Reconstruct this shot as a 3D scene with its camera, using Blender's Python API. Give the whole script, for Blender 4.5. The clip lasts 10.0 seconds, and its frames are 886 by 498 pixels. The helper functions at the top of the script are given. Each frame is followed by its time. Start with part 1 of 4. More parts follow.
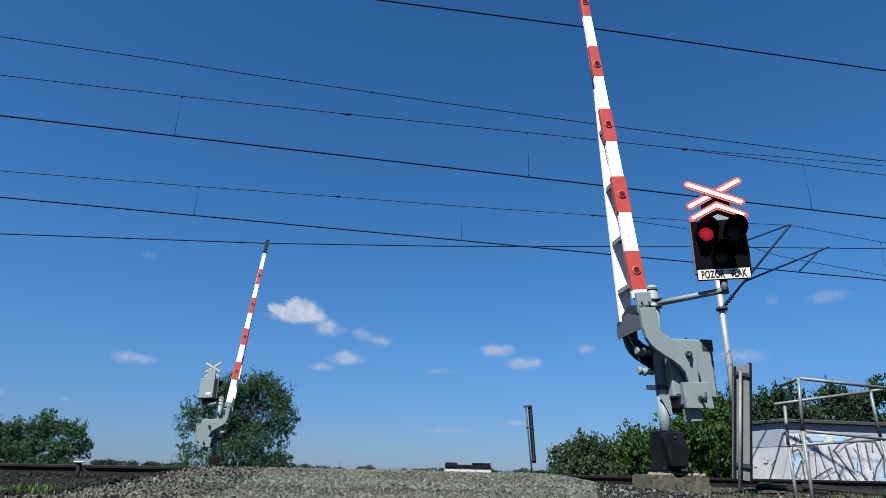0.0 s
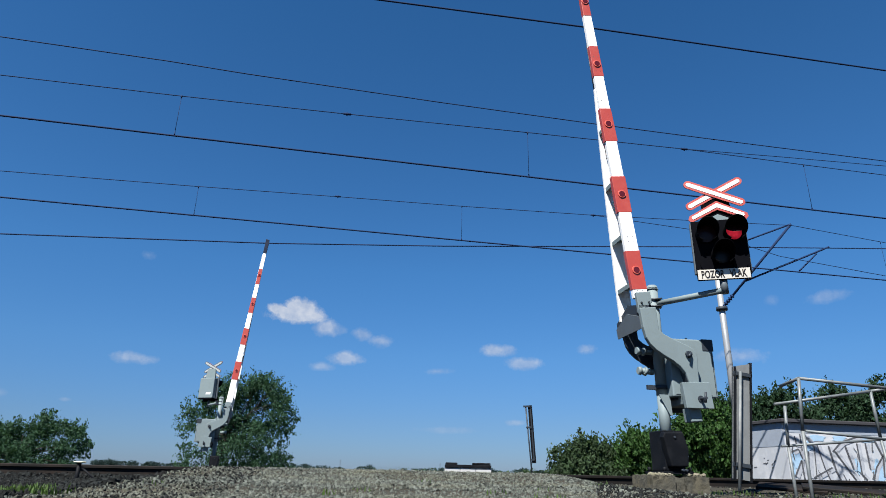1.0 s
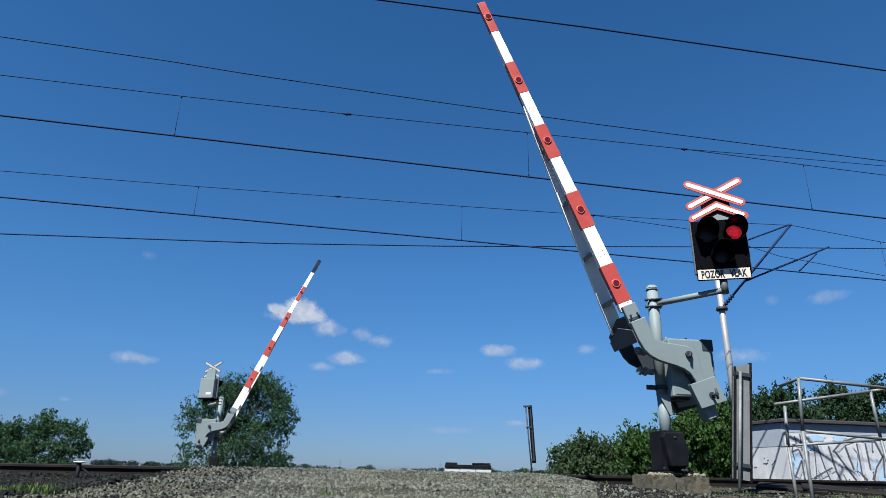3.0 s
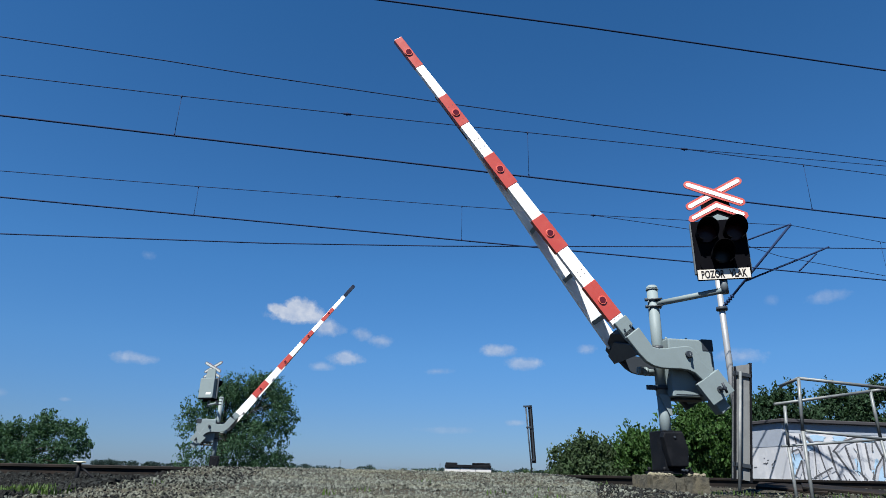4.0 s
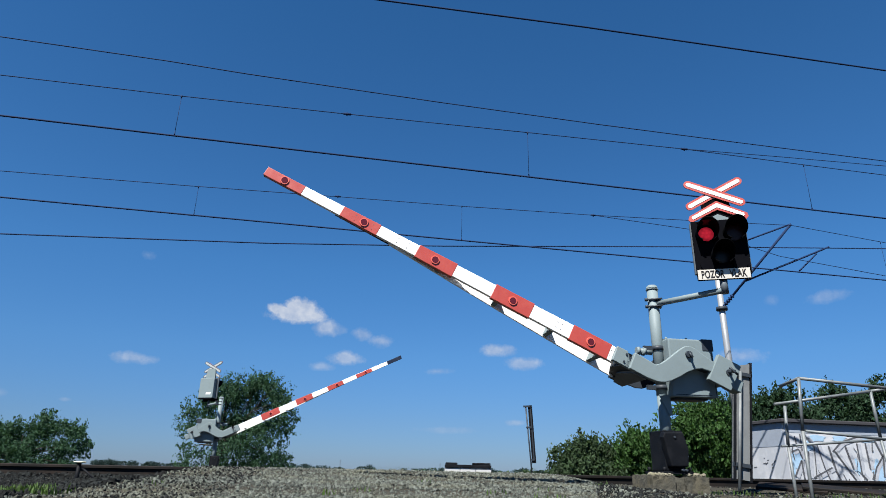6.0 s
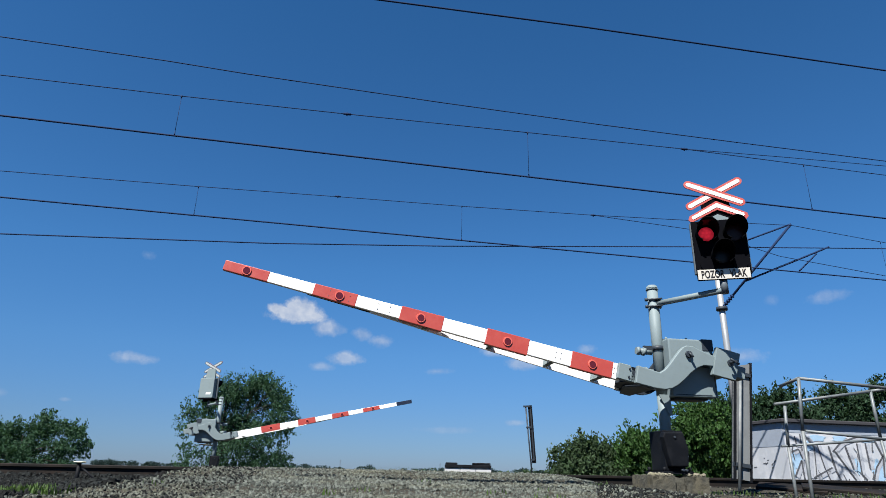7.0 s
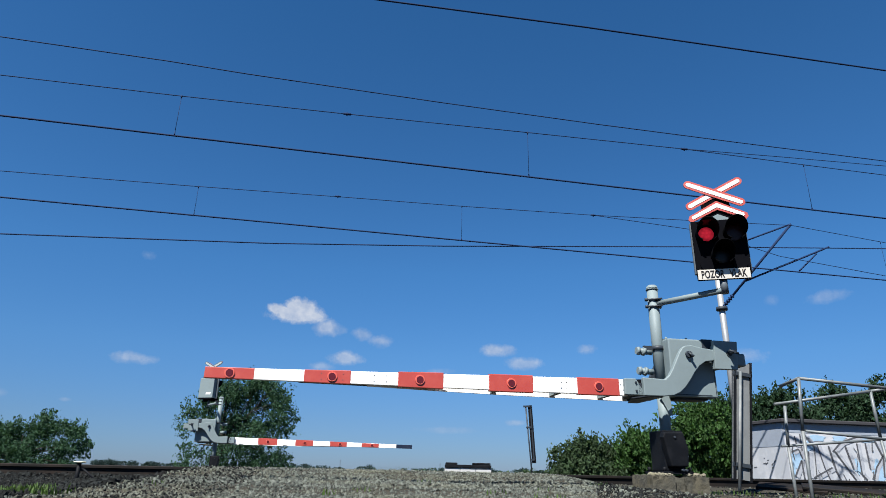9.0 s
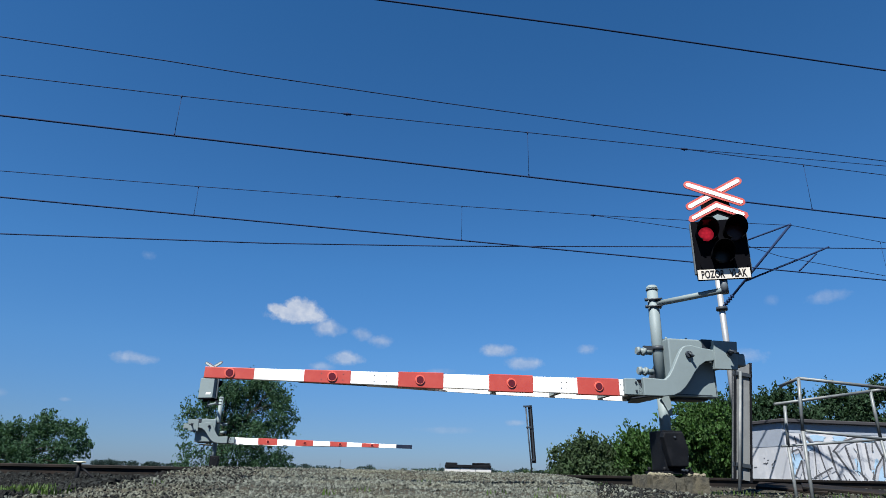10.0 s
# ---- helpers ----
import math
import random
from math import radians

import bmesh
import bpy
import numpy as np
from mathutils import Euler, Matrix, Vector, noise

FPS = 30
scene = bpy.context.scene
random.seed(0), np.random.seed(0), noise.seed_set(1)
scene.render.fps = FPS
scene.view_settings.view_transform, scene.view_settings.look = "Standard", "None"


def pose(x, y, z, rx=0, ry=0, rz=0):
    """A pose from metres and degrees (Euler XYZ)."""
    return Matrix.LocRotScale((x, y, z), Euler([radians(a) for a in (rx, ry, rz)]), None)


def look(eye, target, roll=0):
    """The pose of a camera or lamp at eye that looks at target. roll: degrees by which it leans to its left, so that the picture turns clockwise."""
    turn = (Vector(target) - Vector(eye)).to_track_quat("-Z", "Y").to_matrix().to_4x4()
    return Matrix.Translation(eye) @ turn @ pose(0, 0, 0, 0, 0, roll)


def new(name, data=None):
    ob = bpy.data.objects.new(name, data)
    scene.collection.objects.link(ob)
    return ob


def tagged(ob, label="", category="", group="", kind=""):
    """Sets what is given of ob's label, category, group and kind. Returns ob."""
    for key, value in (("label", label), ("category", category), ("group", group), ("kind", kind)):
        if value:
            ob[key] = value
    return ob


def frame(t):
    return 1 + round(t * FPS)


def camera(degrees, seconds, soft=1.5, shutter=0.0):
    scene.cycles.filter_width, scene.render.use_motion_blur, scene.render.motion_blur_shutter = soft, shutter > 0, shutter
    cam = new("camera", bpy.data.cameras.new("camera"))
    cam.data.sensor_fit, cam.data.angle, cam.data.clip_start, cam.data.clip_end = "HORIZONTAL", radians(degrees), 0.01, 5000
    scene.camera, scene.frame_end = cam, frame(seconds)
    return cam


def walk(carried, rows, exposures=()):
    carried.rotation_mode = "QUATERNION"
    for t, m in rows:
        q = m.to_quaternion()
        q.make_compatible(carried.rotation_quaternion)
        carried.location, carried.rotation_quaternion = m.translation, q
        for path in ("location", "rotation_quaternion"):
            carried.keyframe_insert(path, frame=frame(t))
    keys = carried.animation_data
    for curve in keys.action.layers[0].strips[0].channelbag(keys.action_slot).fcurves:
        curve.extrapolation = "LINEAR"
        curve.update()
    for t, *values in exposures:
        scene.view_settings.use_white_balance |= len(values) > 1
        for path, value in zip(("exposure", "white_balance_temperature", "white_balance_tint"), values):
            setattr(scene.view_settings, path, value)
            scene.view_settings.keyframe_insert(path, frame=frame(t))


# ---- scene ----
cam = camera(71.2, 10.0, soft=0.6)
EYE = (0.0, 0.0, 0.19)
VIEW = pose(*EYE, 109.8, 0, 0) @ pose(0, 0, 0, 0, 0, 1.2)
walk(cam, [(0.0, VIEW), (10.0, VIEW)], exposures=[(0.0, 1.48), (10.0, 1.48)])

# ---- world and sun ----
SUN = Vector((-0.26, -0.51, 0.82)).normalized()
TRACK = radians(11.6)            # the rails run this much away from the view's right
ROAD = radians(8.0)              # the booms
TU = Vector((math.cos(TRACK), math.sin(TRACK), 0))
TV = Vector((-math.sin(TRACK), math.cos(TRACK), 0))


def nodes_of(owner):
    owner.use_nodes = True
    nt = owner.node_tree
    nt.nodes.clear()
    return nt


def node(nt, kind, **values):
    n = nt.nodes.new(kind)
    for k, v in values.items():
        if k in n.inputs:
            n.inputs[k].default_value = v
    return n


def math_node(nt, op, a, b=0.0, c=0.0, clamp=False):
    n = nt.nodes.new("ShaderNodeMath")
    n.operation, n.use_clamp = op, clamp
    for i, v in enumerate((a, b, c)):
        if isinstance(v, (int, float)):
            n.inputs[i].default_value = v
        else:
            nt.links.new(v, n.inputs[i])
    return n.outputs[0]


# small fair-weather clouds: azimuth from the view's axis (to the right), elevation, half width, half height (degrees), density
CLOUDS = [(-13.4, 13.05, 2.6, 0.85, 1.0), (-13.1, 13.55, 1.7, 0.95, 1.0), (-15.0, 13.4, 1.1, 0.55, 1.0), (-10.6, 12.1, 1.37, 0.76, 0.75), (-7.2, 11.7, 0.92, 0.61, 0.5), (-5.7, 11.2, 1.23, 0.56, 0.55), (-8.8, 9.5, 1.67, 0.56, 0.7),
          (-10.9, 8.7, 1.0, 0.4, 0.45), (5.3, 10.6, 1.64, 0.56, 0.75), (7.5, 9.4, 1.42, 0.51, 0.6), (13.3, 10.6, 0.9, 0.45, 0.5), (-0.3, 8.6, 1.33, 0.36, 0.4),
          (-26.3, 8.3, 1.78, 0.49, 0.55), (-26.7, 16.8, 0.64, 0.41, 0.22), (32.9, 13.7, 1.6, 0.51, 0.35), (28.9, 13.8, 0.58, 0.44, 0.2), (25.9, 9.5, 1.8, 0.72, 0.5),
          (6.8, 4.2, 0.89, 0.25, 0.4), (0.6, 3.5, 2.48, 0.3, 0.25), (-30.5, 4.7, 0.41, 0.17, 0.3), (-34.7, 4.9, 0.47, 0.31, 0.25)]


world = bpy.data.worlds.new("sky")
scene.world = world
nt = nodes_of(world)
sky = nt.nodes.new("ShaderNodeTexSky")
sky.sky_type, sky.sun_disc = "NISHITA", False
sky.sun_elevation = math.asin(SUN.z)
sky.sun_rotation = math.atan2(SUN.x, SUN.y)
sky.altitude, sky.air_density, sky.dust_density, sky.ozone_density = 200, 1.0, 0.15, 3.5
coord = nt.nodes.new("ShaderNodeTexCoord")
warp = node(nt, "ShaderNodeTexNoise", Scale=30.0, Detail=8.0, Roughness=0.66)
nt.links.new(coord.outputs["Generated"], warp.inputs["Vector"])
cover = None
for az, el, w, h, dens in CLOUDS:
    a, e = radians(az), radians(el)
    fwd = Vector((math.sin(a) * math.cos(e), math.cos(a) * math.cos(e), math.sin(e)))
    side = Vector((math.cos(a), -math.sin(a), 0))
    rise = side.cross(fwd)
    dots = []
    for axis in (side / radians(w), rise / radians(h), fwd):
        d = nt.nodes.new("ShaderNodeVectorMath")
        d.operation = "DOT_PRODUCT"
        d.inputs[1].default_value = axis
        nt.links.new(coord.outputs["Generated"], d.inputs[0])
        dots.append(d.outputs["Value"])
    r2 = math_node(nt, "ADD", math_node(nt, "MULTIPLY", dots[0], dots[0]), math_node(nt, "MULTIPLY", dots[1], dots[1]))
    soft = math_node(nt, "SUBTRACT", 1.16, math_node(nt, "SQRT", r2))
    ragged = math_node(nt, "MULTIPLY_ADD", math_node(nt, "SUBTRACT", warp.outputs["Fac"], 0.5), 2.0 if dens > 0.7 else 2.4, soft)
    front = math_node(nt, "GREATER_THAN", dots[2], 0.5)
    mask = math_node(nt, "MULTIPLY", math_node(nt, "MULTIPLY", ragged, 1.9 if dens > 0.9 else 1.25, clamp=True), front)
    mask = math_node(nt, "MULTIPLY", mask, 0.80 * dens)
    cover = mask if cover is None else math_node(nt, "MAXIMUM", cover, mask)
tint = nt.nodes.new("ShaderNodeMix")
tint.data_type = "RGBA"
puff = nt.nodes.new("ShaderNodeMix")
puff.data_type = "RGBA"
puff.inputs["A"].default_value = (2.7, 3.35, 4.6, 1)
puff.inputs["B"].default_value = (5.2, 5.4, 5.8, 1)
curl = node(nt, "ShaderNodeTexNoise", Scale=55.0, Detail=5.0, Roughness=0.6)
nt.links.new(coord.outputs["Generated"], curl.inputs["Vector"])
nt.links.new(math_node(nt, "ADD", math_node(nt, "MULTIPLY", cover, 0.75), math_node(nt, "MULTIPLY_ADD", curl.outputs["Fac"], 2.2, -1.0), clamp=True), puff.inputs["Factor"])
nt.links.new(puff.outputs["Result"], tint.inputs["B"])
deep = nt.nodes.new("ShaderNodeMix")
deep.data_type, deep.blend_type = "RGBA", "MULTIPLY"
deep.inputs["Factor"].default_value = 1.0
height = nt.nodes.new("ShaderNodeSeparateXYZ")
nt.links.new(coord.outputs["Generated"], height.inputs[0])
haze = nt.nodes.new("ShaderNodeValToRGB")          # paler, greyer air towards the horizon
stops = haze.color_ramp.elements
stops[0].position, stops[0].color = 0.0, (0.237, 0.348, 0.62, 1)
stops[1].position, stops[1].color = 0.66, (0.245, 0.63, 0.90, 1)
for at, col in ((1.0, (0.119, 0.306, 0.433, 1)), (0.07, (0.272, 0.417, 0.658, 1)), (0.17, (0.303, 0.544, 0.782, 1)), (0.30, (0.297, 0.626, 0.884, 1))):
    stops.new(at).color = col
nt.links.new(height.outputs["Z"], haze.inputs["Fac"])
nt.links.new(haze.outputs["Color"], deep.inputs["B"])
nt.links.new(sky.outputs["Color"], deep.inputs["A"])
nt.links.new(deep.outputs["Result"], tint.inputs["A"])
nt.links.new(cover, tint.inputs["Factor"])
back = node(nt, "ShaderNodeBackground", Strength=0.05)
nt.links.new(tint.outputs["Result"], back.inputs["Color"])
out = nt.nodes.new("ShaderNodeOutputWorld")
nt.links.new(back.outputs[0], out.inputs[0])

lamp = bpy.data.lights.new("sun", "SUN")
lamp.energy, lamp.angle, lamp.color = 5.0, radians(0.53), (1.0, 0.965, 0.91)
sun = new("sun", lamp)
sun.matrix_world = look(SUN * 60, (0, 0, 0))


# ---- materials ----
def material(name, base, rough=0.6, metal=0.0, grain=40.0, amount=0.12, stain=2.0, stain_amount=0.15, stain_color=None, bump=0.1, per="", spread=0.0, spec=0.5):
    """A paint, metal, stone or leaf: a base colour with fine grain, larger stains and relief; per: 'object' or 'island' varies each piece."""
    m = bpy.data.materials.new(name)
    nt = nodes_of(m)
    bsdf = node(nt, "ShaderNodeBsdfPrincipled", Roughness=rough, Metallic=metal)
    bsdf.inputs["Specular IOR Level"].default_value = spec
    o = nt.nodes.new("ShaderNodeOutputMaterial")
    nt.links.new(bsdf.outputs[0], o.inputs[0])
    co = nt.nodes.new("ShaderNodeTexCoord")
    where = co.outputs["Object"]
    fine = node(nt, "ShaderNodeTexNoise", Scale=grain, Detail=4.0, Roughness=0.6)
    wide = node(nt, "ShaderNodeTexNoise", Scale=stain, Detail=5.0, Roughness=0.65)
    nt.links.new(where, fine.inputs["Vector"])
    nt.links.new(where, wide.inputs["Vector"])
    value = math_node(nt, "MULTIPLY_ADD", math_node(nt, "SUBTRACT", fine.outputs["Fac"], 0.5), 2 * amount, 1.0)
    if per:
        src = nt.nodes.new("ShaderNodeObjectInfo").outputs["Random"] if per == "object" else nt.nodes.new("ShaderNodeNewGeometry").outputs["Random Per Island"]
        value = math_node(nt, "MULTIPLY", value, math_node(nt, "MULTIPLY_ADD", src, 2 * spread, 1.0 - spread))
    hsv = node(nt, "ShaderNodeHueSaturation", Color=(*base, 1))
    nt.links.new(value, hsv.inputs["Value"])
    mix = nt.nodes.new("ShaderNodeMix")
    mix.data_type = "RGBA"
    sc = stain_color or tuple(c * 0.45 for c in base)
    mix.inputs["B"].default_value = (*sc, 1)
    nt.links.new(hsv.outputs["Color"], mix.inputs["A"])
    fac = math_node(nt, "MULTIPLY", math_node(nt, "MULTIPLY_ADD", wide.outputs["Fac"], 4.0, -1.9, clamp=True), stain_amount, clamp=True)
    nt.links.new(fac, mix.inputs["Factor"])
    nt.links.new(mix.outputs["Result"], bsdf.inputs["Base Color"])
    rr = math_node(nt, "MULTIPLY_ADD", math_node(nt, "SUBTRACT", wide.outputs["Fac"], 0.5), 0.3, rough, clamp=True)
    nt.links.new(rr, bsdf.inputs["Roughness"])
    if bump:
        b = node(nt, "ShaderNodeBump", Strength=bump, Distance=0.01)
        nt.links.new(fine.outputs["Fac"], b.inputs["Height"])
        nt.links.new(b.outputs[0], bsdf.inputs["Normal"])
    return m


GREY = material("grey_paint", (0.126, 0.161, 0.171), 0.6, 0, 60, 0.06, 4.0, 0.4, (0.095, 0.12, 0.125), 0.04, spec=0.25)
# Dark grey paint; also stands in for shade inside and under the fork.
GREY_DARK = material("dark_grey_paint_and_shade", (0.021, 0.027, 0.035), 0.5, 0, 60, 0.08, 4.0, 0.4, (0.026, 0.029, 0.033), 0.05, spec=0.2)
GREY_MID = material("mid_grey_paint", (0.066, 0.08, 0.092), 0.5, 0, 60, 0.06, 4.0, 0.4, (0.06, 0.066, 0.072), 0.04, spec=0.2)
WHITE = material("white_reflective_film", (0.681, 0.681, 0.672), 0.4, 0, 80, 0.02, 5.0, 0.12, (0.5, 0.48, 0.44), 0.01)
SIGN_WHITE = material("yellowed_sign_white", (0.358, 0.346, 0.314), 0.5, 0, 60, 0.05, 9.0, 0.5, (0.36, 0.31, 0.24), 0.02)
RED = material("red_reflective_film", (0.296, 0.0416, 0.032), 0.4, 0, 80, 0.06, 5.0, 0.25, (0.42, 0.09, 0.06), 0.02)
BLOCK = material("pale_concrete_block", (0.31, 0.317, 0.324), 0.9, 0, 40, 0.12, 2.5, 0.5, (0.25, 0.25, 0.24), 0.3)
GALV = material("galvanised_steel", (0.0878, 0.101, 0.107), 0.55, 0.2, 50, 0.12, 6.0, 0.35, (0.3, 0.29, 0.27), 0.05)
MAST = material("bright_galvanised_steel", (0.281, 0.292, 0.297), 0.4, 0.45, 30, 0.08, 1.5, 0.3, (0.4, 0.4, 0.4), 0.03)
BLACK = material("black_plastic", (0.0025, 0.0027, 0.004), 0.65, 0, 60, 0.1, 4, 0.2, (0.008, 0.008, 0.009), 0.0, spec=0.01)
BLACK_MATT = material("matt_black_paint", (0.0025, 0.0026, 0.0035), 0.85, 0, 60, 0.1, 4, 0.2, (0.008, 0.008, 0.008), 0.04, spec=0.03)
IRON = material("black_cast_iron", (0.004, 0.0048, 0.0065), 0.6, 0.0, 70, 0.2, 5, 0.5, (0.014, 0.015, 0.018), 0.15, spec=0.08)
RUST = material("rusty_rail_steel", (0.008, 0.0074, 0.007), 0.75, 0.2, 90, 0.2, 3, 0.5, (0.03, 0.02, 0.016), 0.2, spec=0.15)
MORTAR = material("crumbling_mortar", (0.116, 0.108, 0.0775), 0.95, 0, 45, 0.3, 6, 0.5, (0.16, 0.15, 0.09), 0.8)
CONCRETE = material("weathered_concrete", (0.053, 0.0515, 0.0424), 0.95, 0, 38, 0.35, 4.5, 0.8, (0.085, 0.075, 0.05), 1.0, spec=0.1)
EARTH = material("gravelly_earth", (0.028, 0.026, 0.0201), 0.95, 0, 30, 0.4, 0.9, 0.5, (0.06, 0.052, 0.035), 0.8, spec=0.1)
STONE = material("crushed_stone", (0.0631, 0.07, 0.0616), 0.9, 0, 60, 0.25, 0.8, 0.4, (0.14, 0.135, 0.085), 0.3, "island", 0.65, spec=0.15)
BALLAST = material("sooty_ballast", (0.00889, 0.0103, 0.0103), 0.9, 0, 50, 0.25, 0.9, 0.5, (0.020, 0.019, 0.018), 0.3, "island", 0.8, spec=0.1)
WIRE = material("dark_copper_wire", (0.009, 0.021, 0.058), 0.8, 0.0, 30, 0.1, 2, 0.1, None, 0.0, spec=0.1)
BARK = material("rough_bark", (0.018, 0.016, 0.012), 0.95, 0, 25, 0.35, 3, 0.4, (0.05, 0.045, 0.03), 0.6)
WALL = material("whitewashed_concrete", (0.294, 0.312, 0.339), 0.85, 0, 40, 0.06, 1.6, 0.35, (0.58, 0.58, 0.60), 0.15)
WALL_BLUE = material("pale_blue_paint", (0.204, 0.313, 0.422), 0.7, 0, 40, 0.08, 3.0, 0.2, (0.5, 0.6, 0.75), 0.05)
SPRAY = material("black_spray_paint", (0.05, 0.053, 0.062), 0.7, 0, 40, 0.1, 3.0, 0.2, (0.08, 0.08, 0.08), 0.05)
ROOF = material("tarred_roof_edge", (0.036, 0.036, 0.04), 0.85, 0, 30, 0.2, 2.0, 0.3, None, 0.3, spec=0.1)
INK = material("black_print", (0.015, 0.014, 0.016), 0.5, 0, 40, 0.05, 3, 0.1, None, 0.0, spec=0.05)
SLEEPER = material("concrete_sleeper", (0.07, 0.068, 0.062), 0.9, 0, 50, 0.2, 3, 0.4, (0.05, 0.045, 0.038), 0.4, spec=0.1)


def leaf_material(name, base, spread=0.45):
    m = material(name, base, 0.62, 0, 3.0, 0.25, 0.7, 0.3, tuple(c * 0.6 for c in base), 0.0, "island", spread, spec=0.12)
    nt = m.node_tree
    bsdf = [n for n in nt.nodes if n.type == "BSDF_PRINCIPLED"][0]
    o = [n for n in nt.nodes if n.type == "OUTPUT_MATERIAL"][0]
    thin = nt.nodes.new("ShaderNodeBsdfTranslucent")
    thin.inputs["Color"].default_value = (base[0] * 1.3, base[1] * 1.4, base[2] * 0.7, 1)
    both = node(nt, "ShaderNodeMixShader", Fac=0.3)
    nt.links.new(bsdf.outputs[0], both.inputs[1])
    nt.links.new(thin.outputs[0], both.inputs[2])
    nt.links.new(both.outputs[0], o.inputs[0])
    return m


LEAF_DARK = leaf_material("dark_leaves", (0.0163, 0.0363, 0.0181))
LEAF_TREE = leaf_material("bluish_green_leaves", (0.0265, 0.0616, 0.0342))
LEAF = leaf_material("green_leaves", (0.0252, 0.0589, 0.0153))
LEAF_GREY = leaf_material("greyish_leaves", (0.0276, 0.0477, 0.0226))
# Distance haze is put into this bluish leaf colour.
LEAF_FAR = leaf_material("hazy_distant_leaves", (0.0197, 0.0369, 0.0369))
GRASS = leaf_material("dry_grass", (0.045, 0.078, 0.022))


def glow_material(name, color, strength):
    m = bpy.data.materials.new(name)
    nt = nodes_of(m)
    em = node(nt, "ShaderNodeEmission", Strength=strength)
    o = nt.nodes.new("ShaderNodeOutputMaterial")
    co = nt.nodes.new("ShaderNodeTexCoord")
    vor = node(nt, "ShaderNodeTexVoronoi", Scale=26.0)
    nt.links.new(co.outputs["Object"], vor.inputs["Vector"])
    grad = nt.nodes.new("ShaderNodeTexGradient")
    grad.gradient_type = "SPHERICAL"
    sc = nt.nodes.new("ShaderNodeMapping")
    sc.inputs["Scale"].default_value = (9, 9, 9)
    nt.links.new(co.outputs["Object"], sc.inputs["Vector"])
    nt.links.new(sc.outputs[0], grad.inputs["Vector"])
    ramp = nt.nodes.new("ShaderNodeMix")
    ramp.data_type = "RGBA"
    ramp.inputs["A"].default_value = (color[0] * 0.22, color[1] * 0.2, color[2] * 0.25, 1)
    ramp.inputs["B"].default_value = (*color, 1)
    f = math_node(nt, "MULTIPLY", math_node(nt, "POWER", grad.outputs["Fac"], 1.3), math_node(nt, "SUBTRACT", 1.5, math_node(nt, "MULTIPLY", vor.outputs["Distance"], 1.2)), clamp=True)
    nt.links.new(f, ramp.inputs["Factor"])
    nt.links.new(ramp.outputs["Result"], em.inputs["Color"])
    nt.links.new(em.outputs[0], o.inputs[0])
    return m


GREY_SHEET = material("sooty_sheet_metal", (0.126, 0.135, 0.14), 0.6, 0.1, 50, 0.12, 3.0, 0.5, (0.05, 0.05, 0.05), 0.05, spec=0.2)
BACK_GREY = material("weathered_sheet_back", (0.243, 0.26, 0.263), 0.6, 0.0, 60, 0.1, 5.0, 0.4, (0.22, 0.22, 0.21), 0.03)
NAVY = material("dark_blue_film", (0.012, 0.018, 0.035), 0.45, 0, 80, 0.06, 5.0, 0.2, (0.06, 0.07, 0.1), 0.02, spec=0.1)
RED_GLOW = glow_material("lit_red_lamp", (0.78, 0.03, 0.06), 0.32)
RED_DARK = material("unlit_red_glass", (0.02, 0.002, 0.003), 0.4, 0, 30, 0.1, 3, 0.1, None, 0.02, spec=0.25)
WHITE_DARK = material("unlit_clear_glass", (0.006, 0.006, 0.008), 0.4, 0, 30, 0.1, 3, 0.1, None, 0.02, spec=0.25)
RED_RIM = material("bright_red_plastic", (0.45, 0.081, 0.0585), 0.35, 0, 80, 0.05, 5.0, 0.1, None, 0.02)
RED_LENS = material("red_reflector_glass", (0.07, 0.006, 0.008), 0.2, 0, 60, 0.1, 9, 0.2, None, 0.05)


# ---- mesh helpers ----
def box(bm, x0, x1, y0, y1, z0, z1, m=None):
    vs = [bm.verts.new(m @ Vector(p) if m else p) for p in
          ((x0, y0, z0), (x1, y0, z0), (x1, y1, z0), (x0, y1, z0), (x0, y0, z1), (x1, y0, z1), (x1, y1, z1), (x0, y1, z1))]
    for q in ((3, 2, 1, 0), (4, 5, 6, 7), (0, 1, 5, 4), (1, 2, 6, 5), (2, 3, 7, 6), (3, 0, 4, 7)):
        bm.faces.new([vs[i] for i in q])
    return bm


def tube(bm, p, q, r, seg=14, r2=None, cap=True):
    p, q = Vector(p), Vector(q)
    d = (q - p).normalized()
    a = d.orthogonal().normalized()
    b = d.cross(a)
    r2 = r if r2 is None else r2
    rings = []
    for c, rad in ((p, r), (q, r2)):
        rings.append([bm.verts.new(c + rad * (math.cos(2 * math.pi * i / seg) * a + math.sin(2 * math.pi * i / seg) * b)) for i in range(seg)])
    for i in range(seg):
        bm.faces.new((rings[0][i], rings[0][(i + 1) % seg], rings[1][(i + 1) % seg], rings[1][i])).smooth = True
    if cap:
        bm.faces.new(rings[0][::-1])
        bm.faces.new(rings[1])
    return bm


def prism(bm, outline, y0, y1):
    """A plate with an outline in x and z, from y0 to y1."""
    a = [bm.verts.new((x, y0, z)) for x, z in outline]
    b = [bm.verts.new((x, y1, z)) for x, z in outline]
    n = len(outline)
    bm.faces.new(a)
    bm.faces.new(b[::-1])
    for i in range(n):
        bm.faces.new((a[i], b[i], b[(i + 1) % n], a[(i + 1) % n]))
    return bm


